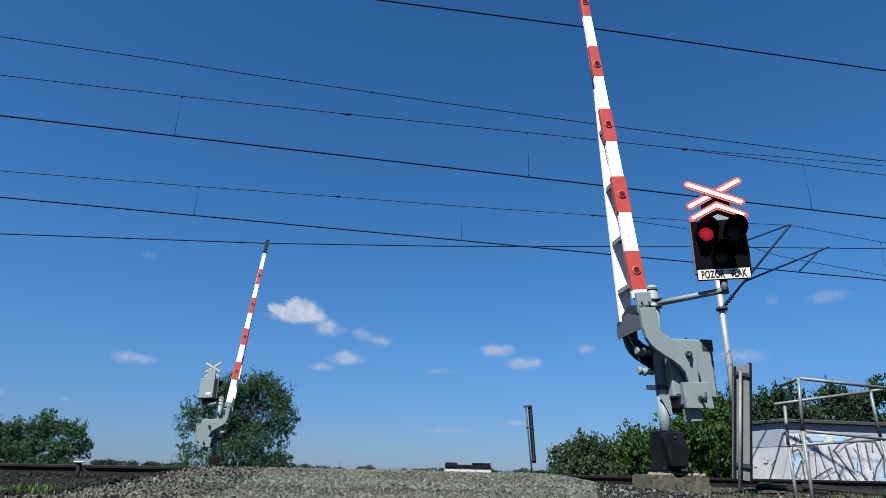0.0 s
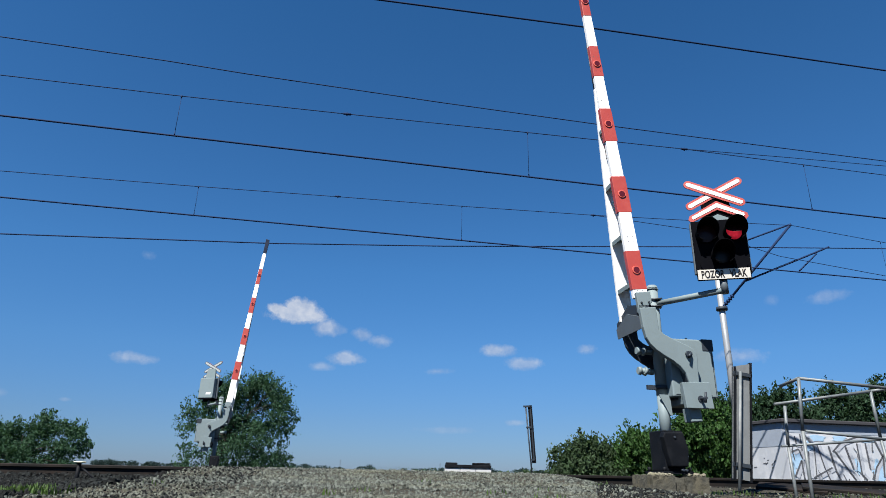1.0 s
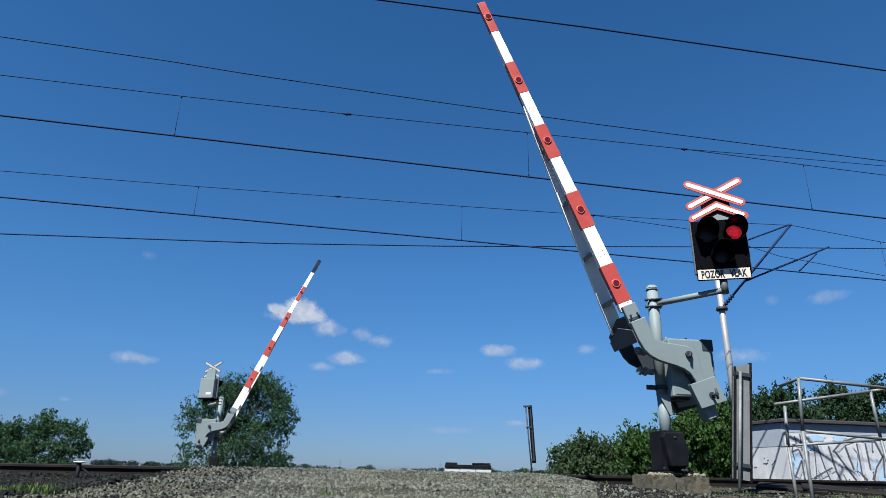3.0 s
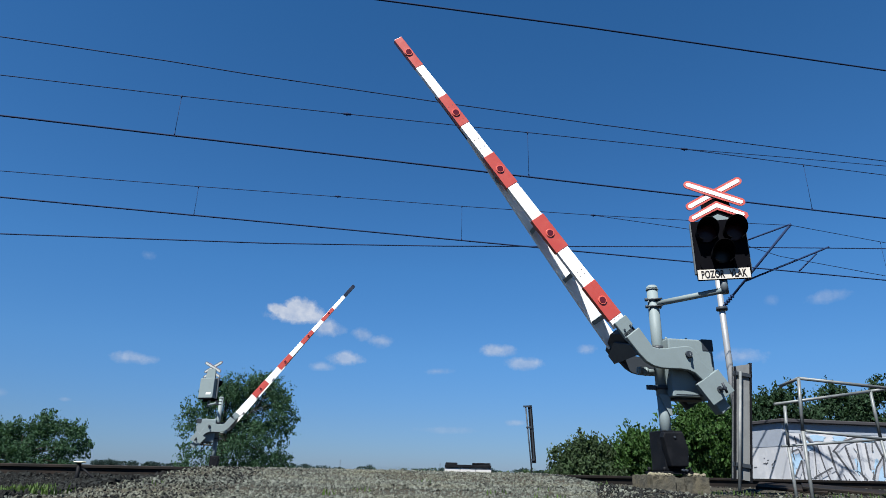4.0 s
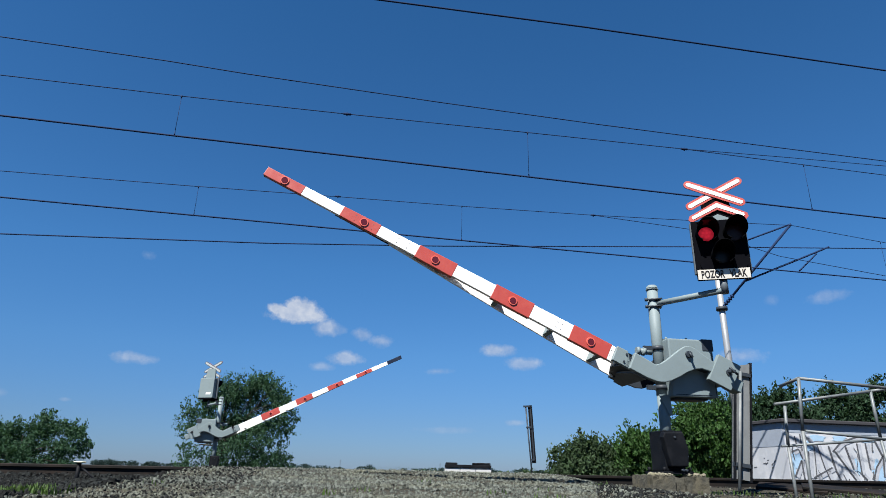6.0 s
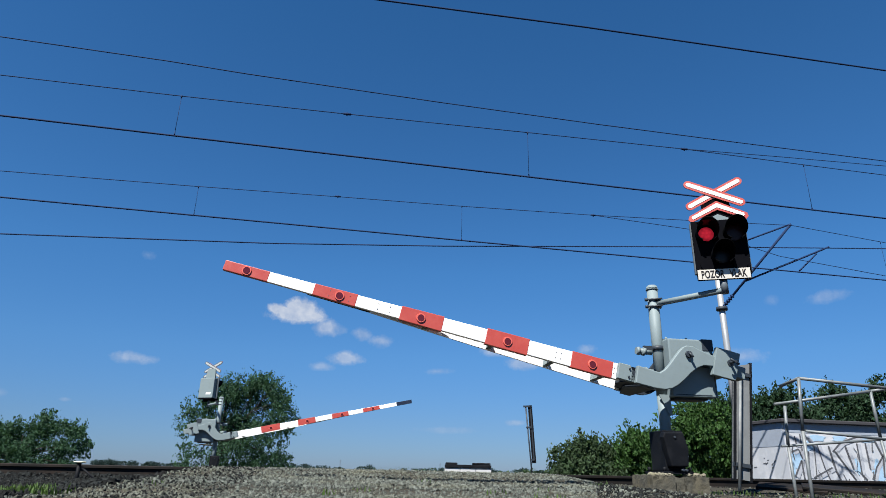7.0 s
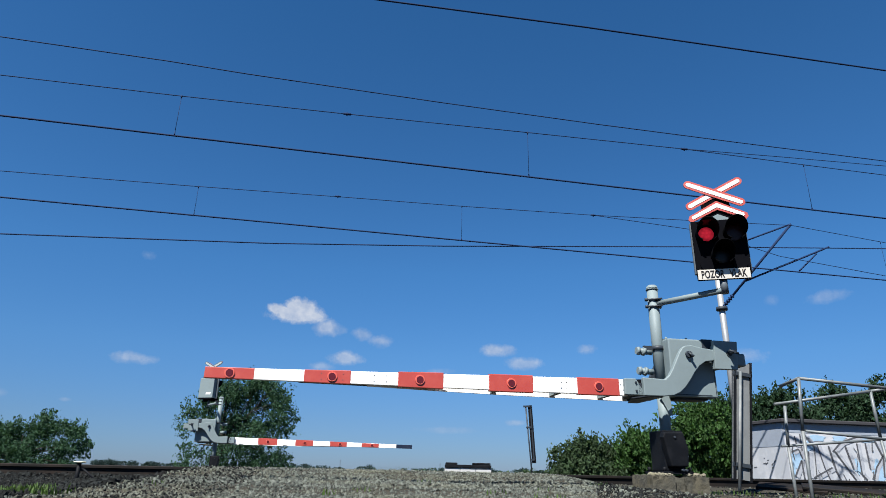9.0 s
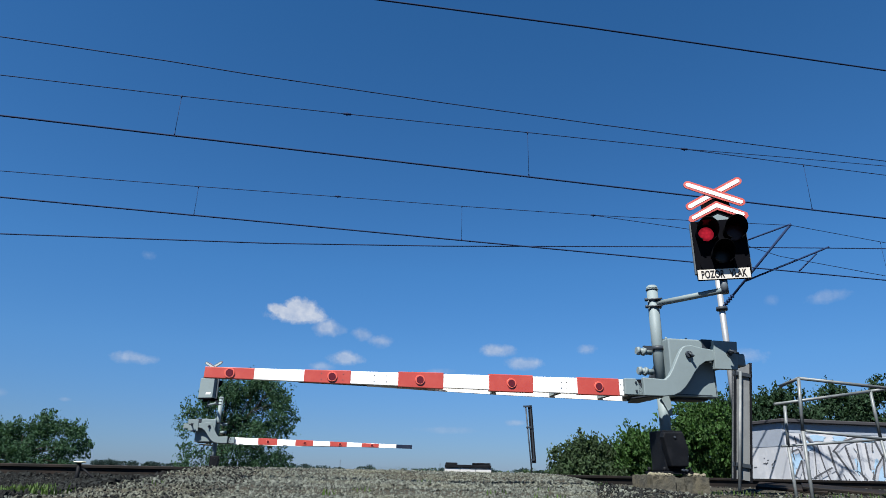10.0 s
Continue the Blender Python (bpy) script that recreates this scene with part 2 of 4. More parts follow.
def soften(bm, width, seg=2, angle=30):
    bmesh.ops.recalc_face_normals(bm, faces=bm.faces)
    edges = [e for e in bm.edges if len(e.link_faces) == 2 and e.calc_face_angle(0) > radians(angle)]
    bmesh.ops.bevel(bm, geom=edges, offset=width, segments=seg, affect="EDGES", profile=0.6, clamp_overlap=True)
    return bm


def make_part(name, bm, mat, parent=None, label="", at=None):
    bmesh.ops.recalc_face_normals(bm, faces=bm.faces)
    me = bpy.data.meshes.new(name)
    bm.to_mesh(me)
    bm.free()
    me.materials.append(mat)
    ob = new(name, me)
    if parent:
        ob.parent = parent
    if at is not None:
        ob.matrix_basis = at
    if label:
        ob["label"] = label
    return ob


part = make_part


def empty(name, m, label, category, group=""):
    ob = new(name)
    ob.empty_display_size = 0.2
    ob.matrix_basis = m
    return tagged(ob, label, category, group)


def mesh_object(name, verts, faces, mat, parent=None):
    me = bpy.data.meshes.new(name)
    me.from_pydata(verts, [], faces)
    me.materials.append(mat)
    ob = new(name, me)
    if parent:
        ob.parent = parent
    return ob


def smoothstep(a, b, x):
    t = min(1.0, max(0.0, (x - a) / (b - a)))
    return t * t * (3 - 2 * t)


# ---- ground ----
V_A, V_B = 10.34, 14.09          # the two tracks' centre lines, measured across them
RAIL_TOP_Z = 0.185


def road_half(u, v):
    """1 on the road over the tracks, 0 beside it."""
    mid = 1.30 + (v - 9.6) * 0.063
    return smoothstep(2.85, 2.6, abs(u - mid)) if u < mid else smoothstep(2.95, 2.2, abs(u - mid))


def ground_z(x, y):
    u, v = x * TU.x + y * TU.y, x * TV.x + y * TV.y
    if y > 60 or y < -20 or abs(x) > 60:
        return -0.25
    on = road_half(u, v)
    if v < 9.0:
        bed = 0.03 * smoothstep(2, 6, v) - 0.015 + 0.035 * smoothstep(7.8, 9.0, v)
        bed -= 0.06 * smoothstep(-1.4, -2.6, u)
        ramp = 0.02 + 0.06 * smoothstep(4.5, 7.0, v) + 0.10 * smoothstep(6.8, 9.2, v)
    else:
        bed = 0.05 - 0.035 * smoothstep(9.45, 9.6, v) - 0.06 * smoothstep(-1.4, -2.6, u) * smoothstep(9.5, 9.2, v) - 0.35 * smoothstep(16.3, 19, v)
        ramp = 0.18 - 0.36 * smoothstep(15.8, 19.0, v)
    z = bed * (1 - on) + ramp * on
    n = noise.noise(Vector((x * 0.9, y * 0.9, 0))) * 0.016 + noise.noise(Vector((x * 3.1, y * 3.1, 4))) * 0.007
    fade = 1 - smoothstep(20, 50, abs(y))
    return (z + n) * fade - 0.25 * (1 - fade) if v > 16 else z + n


def axis_steps(lo, hi, step, far):
    a = list(np.arange(lo, hi + 1e-6, step))
    d, out_lo, out_hi = step, [], []
    p, q = lo, hi
    while p > -far or q < far:
        d *= 1.35
        p, q = p - d, q + d
        out_lo.append(p)
        out_hi.append(q)
    return out_lo[::-1] + a + out_hi


def build_ground():
    xs = axis_steps(-11, 11, 0.11, 3200)
    ys = axis_steps(1, 20, 0.11, 3200)
    verts = [(x, y, ground_z(x, y)) for y in ys for x in xs]
    w = len(xs)
    faces = [(j * w + i, j * w + i + 1, (j + 1) * w + i + 1, (j + 1) * w + i) for j in range(len(ys) - 1) for i in range(w - 1)]
    g = mesh_object("ground", verts, faces, EARTH)
    for p in g.data.polygons:
        p.use_smooth = True
    tagged(g, "grey-brown gravelly ground sloping up to the tracks", "ground", kind="structure")


def build_gravel():
    rng = np.random.default_rng(4)
    base = np.array([(1, 0, 0), (-1, 0, 0), (0, 1, 0), (0, -1, 0), (0, 0, 1), (0, 0, -1),
                     (0.62, 0.62, 0.5), (-0.62, 0.6, 0.5), (0.6, -0.62, 0.5), (-0.6, -0.62, 0.5)], float)
    tri = [(4, 6, 0), (4, 2, 6), (4, 7, 2), (4, 1, 7), (4, 9, 1), (4, 3, 9), (4, 8, 3), (4, 0, 8), (6, 2, 0), (7, 1, 2), (9, 3, 1), (8, 0, 3),
           (5, 0, 2), (5, 2, 1), (5, 1, 3), (5, 3, 0)]
    verts, faces = [], []

    def stone(x, y, size):
        q = Euler(rng.uniform(0, 6.28, 3)).to_matrix()
        s = base * (rng.uniform(0.65, 1.25, (10, 1))) * np.array([1, rng.uniform(0.6, 1), rng.uniform(0.5, 0.8)]) * size
        p = s @ np.array(q).T + (x, y, ground_z(x, y) + size * 0.25)
        k = len(verts)
        verts.extend(map(tuple, p))
        faces.extend((a + k, b + k, c + k) for a, b, c in tri)

    heaps = {"gravel": ([], []), "ballast": ([], [])}
    n = 0
    while n < 46000:
        y = rng.uniform(3.4, 11.5)
        x = rng.uniform(-0.78, 0.80) * y
        u, v = x * TU.x + y * TU.y, x * TV.x + y * TV.y
        on = road_half(u, v)
        if v > 9.5 and on < 0.6 and rng.random() > 0.2:
            continue
        if 2.05 < x < 2.9 and 6.75 < y < 7.45:
            continue
        if x > 0.24 * y and on < 0.85 and rng.random() > 0.10:      # bare brown earth beside the footing
            continue
        rocky = (on < 0.6 or u < -1.5 + 0.3 * noise.noise(Vector((x, y, 7)))) and u < 0
        sooty = rocky or (x > 0.24 * y and rng.random() < 0.7) or (u < -0.5 and rng.random() < 0.35)
        verts, faces = heaps["ballast" if sooty else "gravel"]
        size = rng.uniform(0.018, 0.042) if rocky else rng.choice([0.008, 0.011, 0.016, 0.024], p=[0.25, 0.35, 0.28, 0.12])
        stone(x, y, size * (0.66 if y < 5.5 else 0.95))
        n += 1
    verts, faces = heaps["ballast"]
    n = 0
    while n < 21000:
        y = rng.uniform(3.2, 9.2)
        x = rng.uniform(-0.85, -0.25) * y
        u, v = x * TU.x + y * TU.y, x * TV.x + y * TV.y
        if v > 9.5 or u > -1.5:
            continue
        stone(x, y, rng.uniform(0.018, 0.045) * (0.6 if y < 5.2 else 1.0))
        n += 1
    for name, mat, lab in (("gravel", STONE, "loose pale grey crushed stone covering the road"), ("ballast", BALLAST, "coarse dark track ballast beside the rail")):
        g = mesh_object(name, *heaps[name], mat)
        tagged(g, lab, name, kind="stuff")


# ---- rails and sleepers ----
def rail_outline():
    return [(-0.07, 0), (0.07, 0), (0.07, 0.012), (0.012, 0.03), (0.009, 0.115), (0.036, 0.125), (0.036, 0.152), (0.028, 0.16), (-0.028, 0.16),
            (-0.036, 0.152), (-0.036, 0.125), (-0.009, 0.115), (-0.012, 0.03), (-0.07, 0.012)]


def build_tracks():
    for v0 in (V_A, V_B):
        track = empty("railway_track", Matrix.Translation(TV * v0) @ pose(0, 0, RAIL_TOP_Z - 0.16, 0, 0, 11.6),
                      "rusty standard-gauge railway track on concrete sleepers in ballast", "railway track", "railway tracks")
        for side in (-0.7535, 0.7535):
            bm = bmesh.new()
            prof = rail_outline()
            a = [bm.verts.new((-400, side + y, z)) for y, z in prof]
            b = [bm.verts.new((400, side + y, z)) for y, z in prof]
            for i in range(len(prof)):
                bm.faces.new((a[i], b[i], b[(i + 1) % len(prof)], a[(i + 1) % len(prof)]))
            part("rail", bm, RUST, track, "brown rusty steel rail")
        sleeper = None
        for i in range(-26, 40):
            x = i * 0.62
            if -1.2 < x < 3.9:
                continue
            if sleeper is None:
                bm = bmesh.new()
                box(bm, -0.13, 0.13, -1.3, 1.3, -0.2, -0.004)
                soften(bm, 0.02, 1)
                sleeper = part("sleeper", bm, SLEEPER, track)
                sleeper.matrix_basis = pose(x, 0, 0)
            else:
                s = new("sleeper", sleeper.data)
                s.parent = track
                s.matrix_basis = pose(x, 0, 0)


# ---- level crossing barrier ----
PIVOT = 1.48
BOOM_Z = -0.375
STRIPES = [5.175, 4.69, 4.195, 3.72, 3.23, 2.75, 2.26, 1.775, 1.28, 0.80]
LAMPS = [4.93, 3.91, 3.0, 2.016, 1.037]
STRIPES_FAR = [6.055, 5.558, 5.019, 4.491, 4.044, 3.536, 3.033, 2.510, 1.981, 1.427]
LAMPS_FAR = [4.806, 3.840, 2.784, 1.707]


def boom_half(x):
    """Half height of the boom at x."""
    return 0.052 + (0.089 - 0.052) * smoothstep(5.2, 1.8, x)


def boom_piece(x0, x1, lift=0.0, depth=0.06):
    bm = bmesh.new()
    c = BOOM_Z
    out = [(x0, c - boom_half(x0) - lift), (x1, c - boom_half(x1) - lift), (x1, c + boom_half(x1) + lift), (x0, c + boom_half(x0) + lift)]
    prism(bm, out, -depth - lift, lift)
    soften(bm, 0.006, 2)
    return bm


def build_barrier(m, label, bands, lamps, hand=1, tip=None):
    """x: towards the boom's tip, y: towards the road user, z: up; the origin lies on the ground under the pivot; hand -1: mirrored across x."""
    def part(name, bm, mat, parent=None, label="", at=None):
        bmesh.ops.scale(bm, vec=(1, hand, 1), verts=bm.verts)
        return make_part(name, bm, mat, parent, label, at)

    thing = empty("level_crossing_barrier", m, label, "crossing barrier", "barriers of the level crossing")
    # the fixed stand
    bm = bmesh.new()
    tube(bm, (0.19, -0.22, PIVOT - 0.42), (0.19, -0.22, PIVOT + 0.865), 0.064, 24)
    part("mast", bm, GREY, thing)
    bm = bmesh.new()
    tube(bm, (0.19, -0.22, PIVOT + 0.825), (0.19, -0.22, PIVOT + 0.835), 0.074, 24)
    tube(bm, (0.19, -0.22, PIVOT + 0.835), (0.19, -0.22, PIVOT + 0.88), 0.070, 24, 0.052)
    part("mast_cap", bm, GREY, thing)
    bm = bmesh.new()
    tube(bm, (0.19, -0.22, 0.55), (0.19, -0.22, PIVOT - 0.41), 0.060, 20)
    part("mast_foot", bm, GREY, thing, "grey lower mast")
    bm = bmesh.new()
    prism(bm, [(0.27, 1.06), (0.14, 1.06), (0.13, 0.83), (0.16, 0.84)], -0.155, -0.14)
    part("gusset", bm, GREY, thing)
    bm = bmesh.new()
    box(bm, 0.125, 0.355, -0.30, 0.02, 0.24, 0.66)
    soften(bm, 0.012, 2)
    part("foot_box", bm, IRON, thing, "black cast-iron foot")
    bm = bmesh.new()
    prism(bm, [(0.145, 0.29), (0.335, 0.285), (0.40, 0.585), (0.385, 0.635), (0.17, 0.64), (0.125, 0.46)], 0.02, 0.12)
    soften(bm, 0.018, 3)
    part("foot_cover", bm, IRON, thing, "rounded black cover")
    bm = bmesh.new()
    for x, z in ((0.175, 0.255), (0.215, 0.255), (0.275, 0.585)):
        tube(bm, (x, 0.06, z), (x, 0.132, z), 0.012, 8)
    part("cover_bolts", bm, GREY_DARK, thing)
    bm = bmesh.new()
    box(bm, 0.08, 0.42, -0.33, 0.08, 0.215, 0.245)
    for x in (0.11, 0.39):
        for y in (-0.29, 0.06):
            tube(bm, (x, y, 0.24), (x, y, 0.285), 0.02, 8)
    part("base_plate", bm, IRON, thing)
    bm = bmesh.new()
    box(bm, -0.385, 0.155, -0.38, -0.03, PIVOT - 0.45, PIVOT + 0.205)
    soften(bm, 0.02, 3)
    housing = part("drive_housing", bm, GREY, thing, "grey sheet-steel drive housing")
    # Proud dark block paints the shade in the housing's chamfered corner notch.
    bm = bmesh.new()
    box(bm, -0.392, -0.255, -0.37, -0.024, PIVOT + 0.075, PIVOT + 0.212)
    soften(bm, 0.008, 2)
    part("shaded_notch", bm, GREY_DARK, housing, "dark block in place of the housing's shaded notch")
    bm = bmesh.new()
    for x in (-0.15, 0.10):
        box(bm, x - 0.03, x + 0.03, -0.20, -0.14, PIVOT + 0.2, PIVOT + 0.225)
        tube(bm, (x, -0.17, PIVOT + 0.22), (x, -0.17, PIVOT + 0.245), 0.014, 8)
    part("lifting_lug", bm, GREY, housing)
    bm = bmesh.new()
    box(bm, -0.31, 0.12, -0.032, -0.027, PIVOT - 0.43, PIVOT - 0.422)
    box(bm, -0.366, -0.36, -0.032, -0.027, PIVOT - 0.42, PIVOT + 0.05)
    part("cover_seam", bm, GREY_DARK, housing)
    # Dark strip along the housing's bottom.
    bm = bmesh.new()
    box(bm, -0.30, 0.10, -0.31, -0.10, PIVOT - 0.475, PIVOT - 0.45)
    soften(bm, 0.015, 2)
    part("bottom_strip", bm, GREY_DARK, housing)
    for dz in (0.09, -0.36):
        bm = bmesh.new()
        tube(bm, (0.19, -0.22, PIVOT + dz), (0.19, -0.22, PIVOT + dz + 0.05), 0.078, 20)
        box(bm, 0.255, 0.365, -0.24, -0.20, PIVOT + dz, PIVOT + dz + 0.05)
        part("clamp", bm, GREY_DARK, thing)
    for dz in (0.07, -0.16):
        bm = bmesh.new()
        tube(bm, (0.27, -0.23, PIVOT + dz), (0.43, -0.23, PIVOT + dz + 0.01), 0.034, 14)
        tube(bm, (0.35, -0.23, PIVOT + dz), (0.38, -0.23, PIVOT + dz + 0.01), 0.05, 14)
        tube(bm, (0.42, -0.23, PIVOT + dz + 0.01), (0.455, -0.23, PIVOT + dz + 0.012), 0.05, 14, 0.042)
        part("buffer", bm, GREY, thing)

    # the swinging fork with the boom: its origin is the pivot
    front = [(0.56, -0.272), (0.30, -0.285), (0.245, -0.235), (0.20, -0.165), (0.15, -0.07), (0.10, 0.02), (0.06, 0.075), (0.02, 0.10), (-0.05, 0.108), (-0.16, 0.085), (-0.33, 0.063),
             (-0.33, -0.05), (-0.20, -0.072), (-0.13, -0.115), (-0.06, -0.19), (0.0, -0.275), (0.07, -0.36), (0.14, -0.42), (0.22, -0.455), (0.34, -0.468), (0.56, -0.468)]
    bm = bmesh.new()
    prism(bm, front, 0.035, 0.10)
    soften(bm, 0.012, 3)
    swing = part("swing_arm", bm, GREY, thing, "grey cast S-shaped fork arm", pose(0, 0, PIVOT))
    # Same part as the front arm; its darker grey holds the shade.
    bm = bmesh.new()
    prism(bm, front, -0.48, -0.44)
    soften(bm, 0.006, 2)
    part("rear_arm", bm, GREY_DARK, swing, "rear fork arm with shade in its dark grey")
    # The arm's underside flange, coloured dark for the shade below it.
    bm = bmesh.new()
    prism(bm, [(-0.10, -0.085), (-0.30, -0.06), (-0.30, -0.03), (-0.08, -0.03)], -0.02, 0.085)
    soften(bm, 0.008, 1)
    part("arm_web", bm, GREY_DARK, swing, "web under the arm with underside shade in its colour")
    bm = bmesh.new()
    plan = [(0.33, 0.06), (0.47, 0.06), (0.565, -0.24), (0.45, -0.58), (0.33, -0.58)]
    low, high = [[bm.verts.new((x, y, z)) for x, y in plan] for z in (-0.478, -0.464)]
    bm.faces.new(low[::-1])
    bm.faces.new(high)
    for k in range(5):
        bm.faces.new((low[k], low[(k + 1) % 5], high[(k + 1) % 5], high[k]))
    part("yoke", bm, GREY_MID, swing, "grey gabled cross plate")
    bm = bmesh.new()                                                # the deeper, upturned cap towards the boom; dark colour holds its shade
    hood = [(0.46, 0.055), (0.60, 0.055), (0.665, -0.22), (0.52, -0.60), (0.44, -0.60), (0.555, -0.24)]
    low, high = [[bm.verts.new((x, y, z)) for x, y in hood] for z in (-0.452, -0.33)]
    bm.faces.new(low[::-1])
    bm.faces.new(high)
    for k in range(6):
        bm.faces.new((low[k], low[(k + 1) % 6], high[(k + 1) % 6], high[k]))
    part("yoke_cap", bm, GREY_DARK, swing, "cap of the cross plate, shade in its dark colour")
    bm = bmesh.new()
    prism(bm, [(0.515, -0.46), (0.755, -0.458), (0.755, -0.284), (0.625, -0.282)], 0.0, 0.055)
    soften(bm, 0.006, 1)
    part("boom_socket", bm, GREY, swing)
    # Black wedge filling the triangle between boom socket and arm.
    bm = bmesh.new()
    prism(bm, [(0.49, -0.455), (0.53, -0.455), (0.64, -0.29), (0.49, -0.277)], -0.03, 0.02)
    part("socket_wedge", bm, IRON, swing, "black wedge between boom socket and arm")
    for z in (-0.325, -0.415):
        bm = bmesh.new()
        tube(bm, (0.63, 0.05, z), (0.63, 0.068, z), 0.012, 8)
        part("socket_bolt", bm, GREY_DARK, swing)
    bm = bmesh.new()
    tube(bm, (0, -0.50, 0), (0, 0.112, 0), 0.036, 20)
    tube(bm, (0, 0.11, 0), (0, 0.130, 0), 0.040, 16, 0.036)
    tube(bm, (0.01, 0.13, 0.02), (-0.03, 0.16, -0.03), 0.014, 8)
    part("pivot_pin", bm, GREY_DARK, swing)
    bm = bmesh.new()
    prism(bm, [(-0.300, -0.150), (-0.575, -0.150), (-0.605, 0.168), (-0.320, 0.172)], 0.055, 0.115)
    soften(bm, 0.006, 2)
    weight = part("counterweight", bm, GREY, swing, "grey slab counterweight")
    bm = bmesh.new()
    prism(bm, [(-0.34, -0.11), (-0.53, -0.11), (-0.55, 0.13), (-0.35, 0.13)], -0.43, 0.055)
    soften(bm, 0.01, 2)
    part("weight_core", bm, GREY, weight, "grey block between the two slabs")
    # Shade behind the front slab is put into this slab's colour.
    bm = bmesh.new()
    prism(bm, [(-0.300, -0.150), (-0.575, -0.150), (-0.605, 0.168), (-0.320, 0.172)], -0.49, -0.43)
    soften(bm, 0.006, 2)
    part("rear_slab", bm, GREY_DARK, weight, "rear slab with its shade painted dark")
    bm = bmesh.new()
    tube(bm, (-0.49, 0.11, 0.03), (-0.49, 0.23, 0.03), 0.016, 10)
    tube(bm, (-0.43, 0.215, 0.045), (-0.54, 0.215, 0.015), 0.014, 8)
    tube(bm, (-0.49, 0.113, 0.03), (-0.49, 0.125, 0.03), 0.035, 12)
    part("locking_bolt", bm, GREY_DARK, weight)
    bm = bmesh.new()
    box(bm, -0.725, -0.57, -0.10, 0.05, -0.095, 0.045)
    soften(bm, 0.01, 1)
    part("trim_weight", bm, GREY, weight)
    # boom and its reflectors
    boom = part("boom", boom_piece(0.70, bands[0] - 0.004, 0.0), WHITE, swing, "white tapered boom with red bands")
    for i in range(0, 9, 2):
        part("red_band", boom_piece(bands[i + 1], bands[i], 0.003), tip if tip and i == 0 else RED, boom)
    for x in lamps:
        bm = bmesh.new()
        tube(bm, (x, 0.0, BOOM_Z), (x, 0.014, BOOM_Z), 0.053, 24, 0.049)
        ring = part("lamp_ring", bm, RED_RIM, boom, "bright red ring")
        bm = bmesh.new()
        tube(bm, (x, 0.012, BOOM_Z), (x, 0.017, BOOM_Z), 0.037, 20)
        part("red_lens", bm, RED_LENS, ring)
    bm = bmesh.new()
    for x in (0.755, 0.785, 1.40, 1.46, 3.35, 3.48, 4.02, 3.80):
        for dz in (-0.03, 0.03):
            tube(bm, (x, 0.0, BOOM_Z + dz), (x, 0.005, BOOM_Z + dz), 0.0048, 8)
    part("rivets", bm, GREY_MID, boom)
    # the stay behind, which closes in on the boom half way out
    def stay_y(x):
        return -0.47 + 0.40 * min(1.0, max(0.0, x - 0.6) / 2.95)
    bm = bmesh.new()
    xs = [0.52 + 3.03 * k / 8 for k in range(9)]
    rows = []
    for x in xs:
        hh = boom_half(x) * 0.95
        rows.append([bm.verts.new((x, stay_y(x) + dy, -0.388 + s * hh)) for dy, s in ((0, -1), (0.03, -1), (0.03, 1), (0, 1))])
    for a, b in zip(rows, rows[1:]):
        for k in range(4):
            bm.faces.new((a[k], a[(k + 1) % 4], b[(k + 1) % 4], b[k]))
    bm.faces.new(rows[0][::-1])
    bm.faces.new(rows[-1])
    part("stay", bm, WHITE, swing, "white stay behind the boom")
    for x in (0.85, 1.45, 2.15, 2.9):
        bm = bmesh.new()
        prism(bm, [(x, -0.46), (x + 0.05, -0.46), (x + 0.05, -0.30), (x + 0.044, -0.30), (x + 0.044, -0.454), (x, -0.454)], stay_y(x) + 0.02, -0.055)
        part("spreader", bm, GREY, swing)
    # Thin dark rod just below the outer half of the boom.
    bm = bmesh.new()
    tube(bm, (3.45, -0.07, -0.445), (4.25, -0.07, -0.432), 0.008, 8)
    part("thin_rod", bm, GREY_DARK, swing)
    return thing, swing


# ---- crossing signal ----
def bar_outline(length, half):
    """A round-ended bar lying along x."""
    pts = []
    for k in range(9):
        a = -math.pi / 2 + math.pi * k / 8
        pts.append((length / 2 - half + half * math.cos(a), half * math.sin(a)))
    for k in range(9):
        a = math.pi / 2 + math.pi * k / 8
        pts.append((-length / 2 + half + half * math.cos(a), half * math.sin(a)))
    return pts


def sign_bar(parent, cx, cz, length, tilt, y):
    """One red-rimmed white bar of the cross."""
    c, s = math.cos(tilt), math.sin(tilt)
    turn = lambda pts: [(cx + c * x - s * z, cz + s * x + c * z) for x, z in pts]
    bm = bmesh.new()
    prism(bm, turn(bar_outline(length, 0.048)), y, y + 0.012)
    bar = part("cross_bar", bm, RED, parent)
    bm = bmesh.new()
    prism(bm, turn(bar_outline(length, 0.048)), y + 0.012, y + 0.015)
    part("bar_back", bm, GREY_MID, bar, "dull grey back")
    bm = bmesh.new()
    prism(bm, turn(bar_outline(length - 0.05, 0.026)), y + 0.015, y + 0.021)
    part("back_rib", bm, BACK_GREY, bar, "paler stiffening rib")
    bm = bmesh.new()
    prism(bm, turn(bar_outline(length - 0.052, 0.0225)), y - 0.004, y)
    part("white_stripe", bm, WHITE, bar)


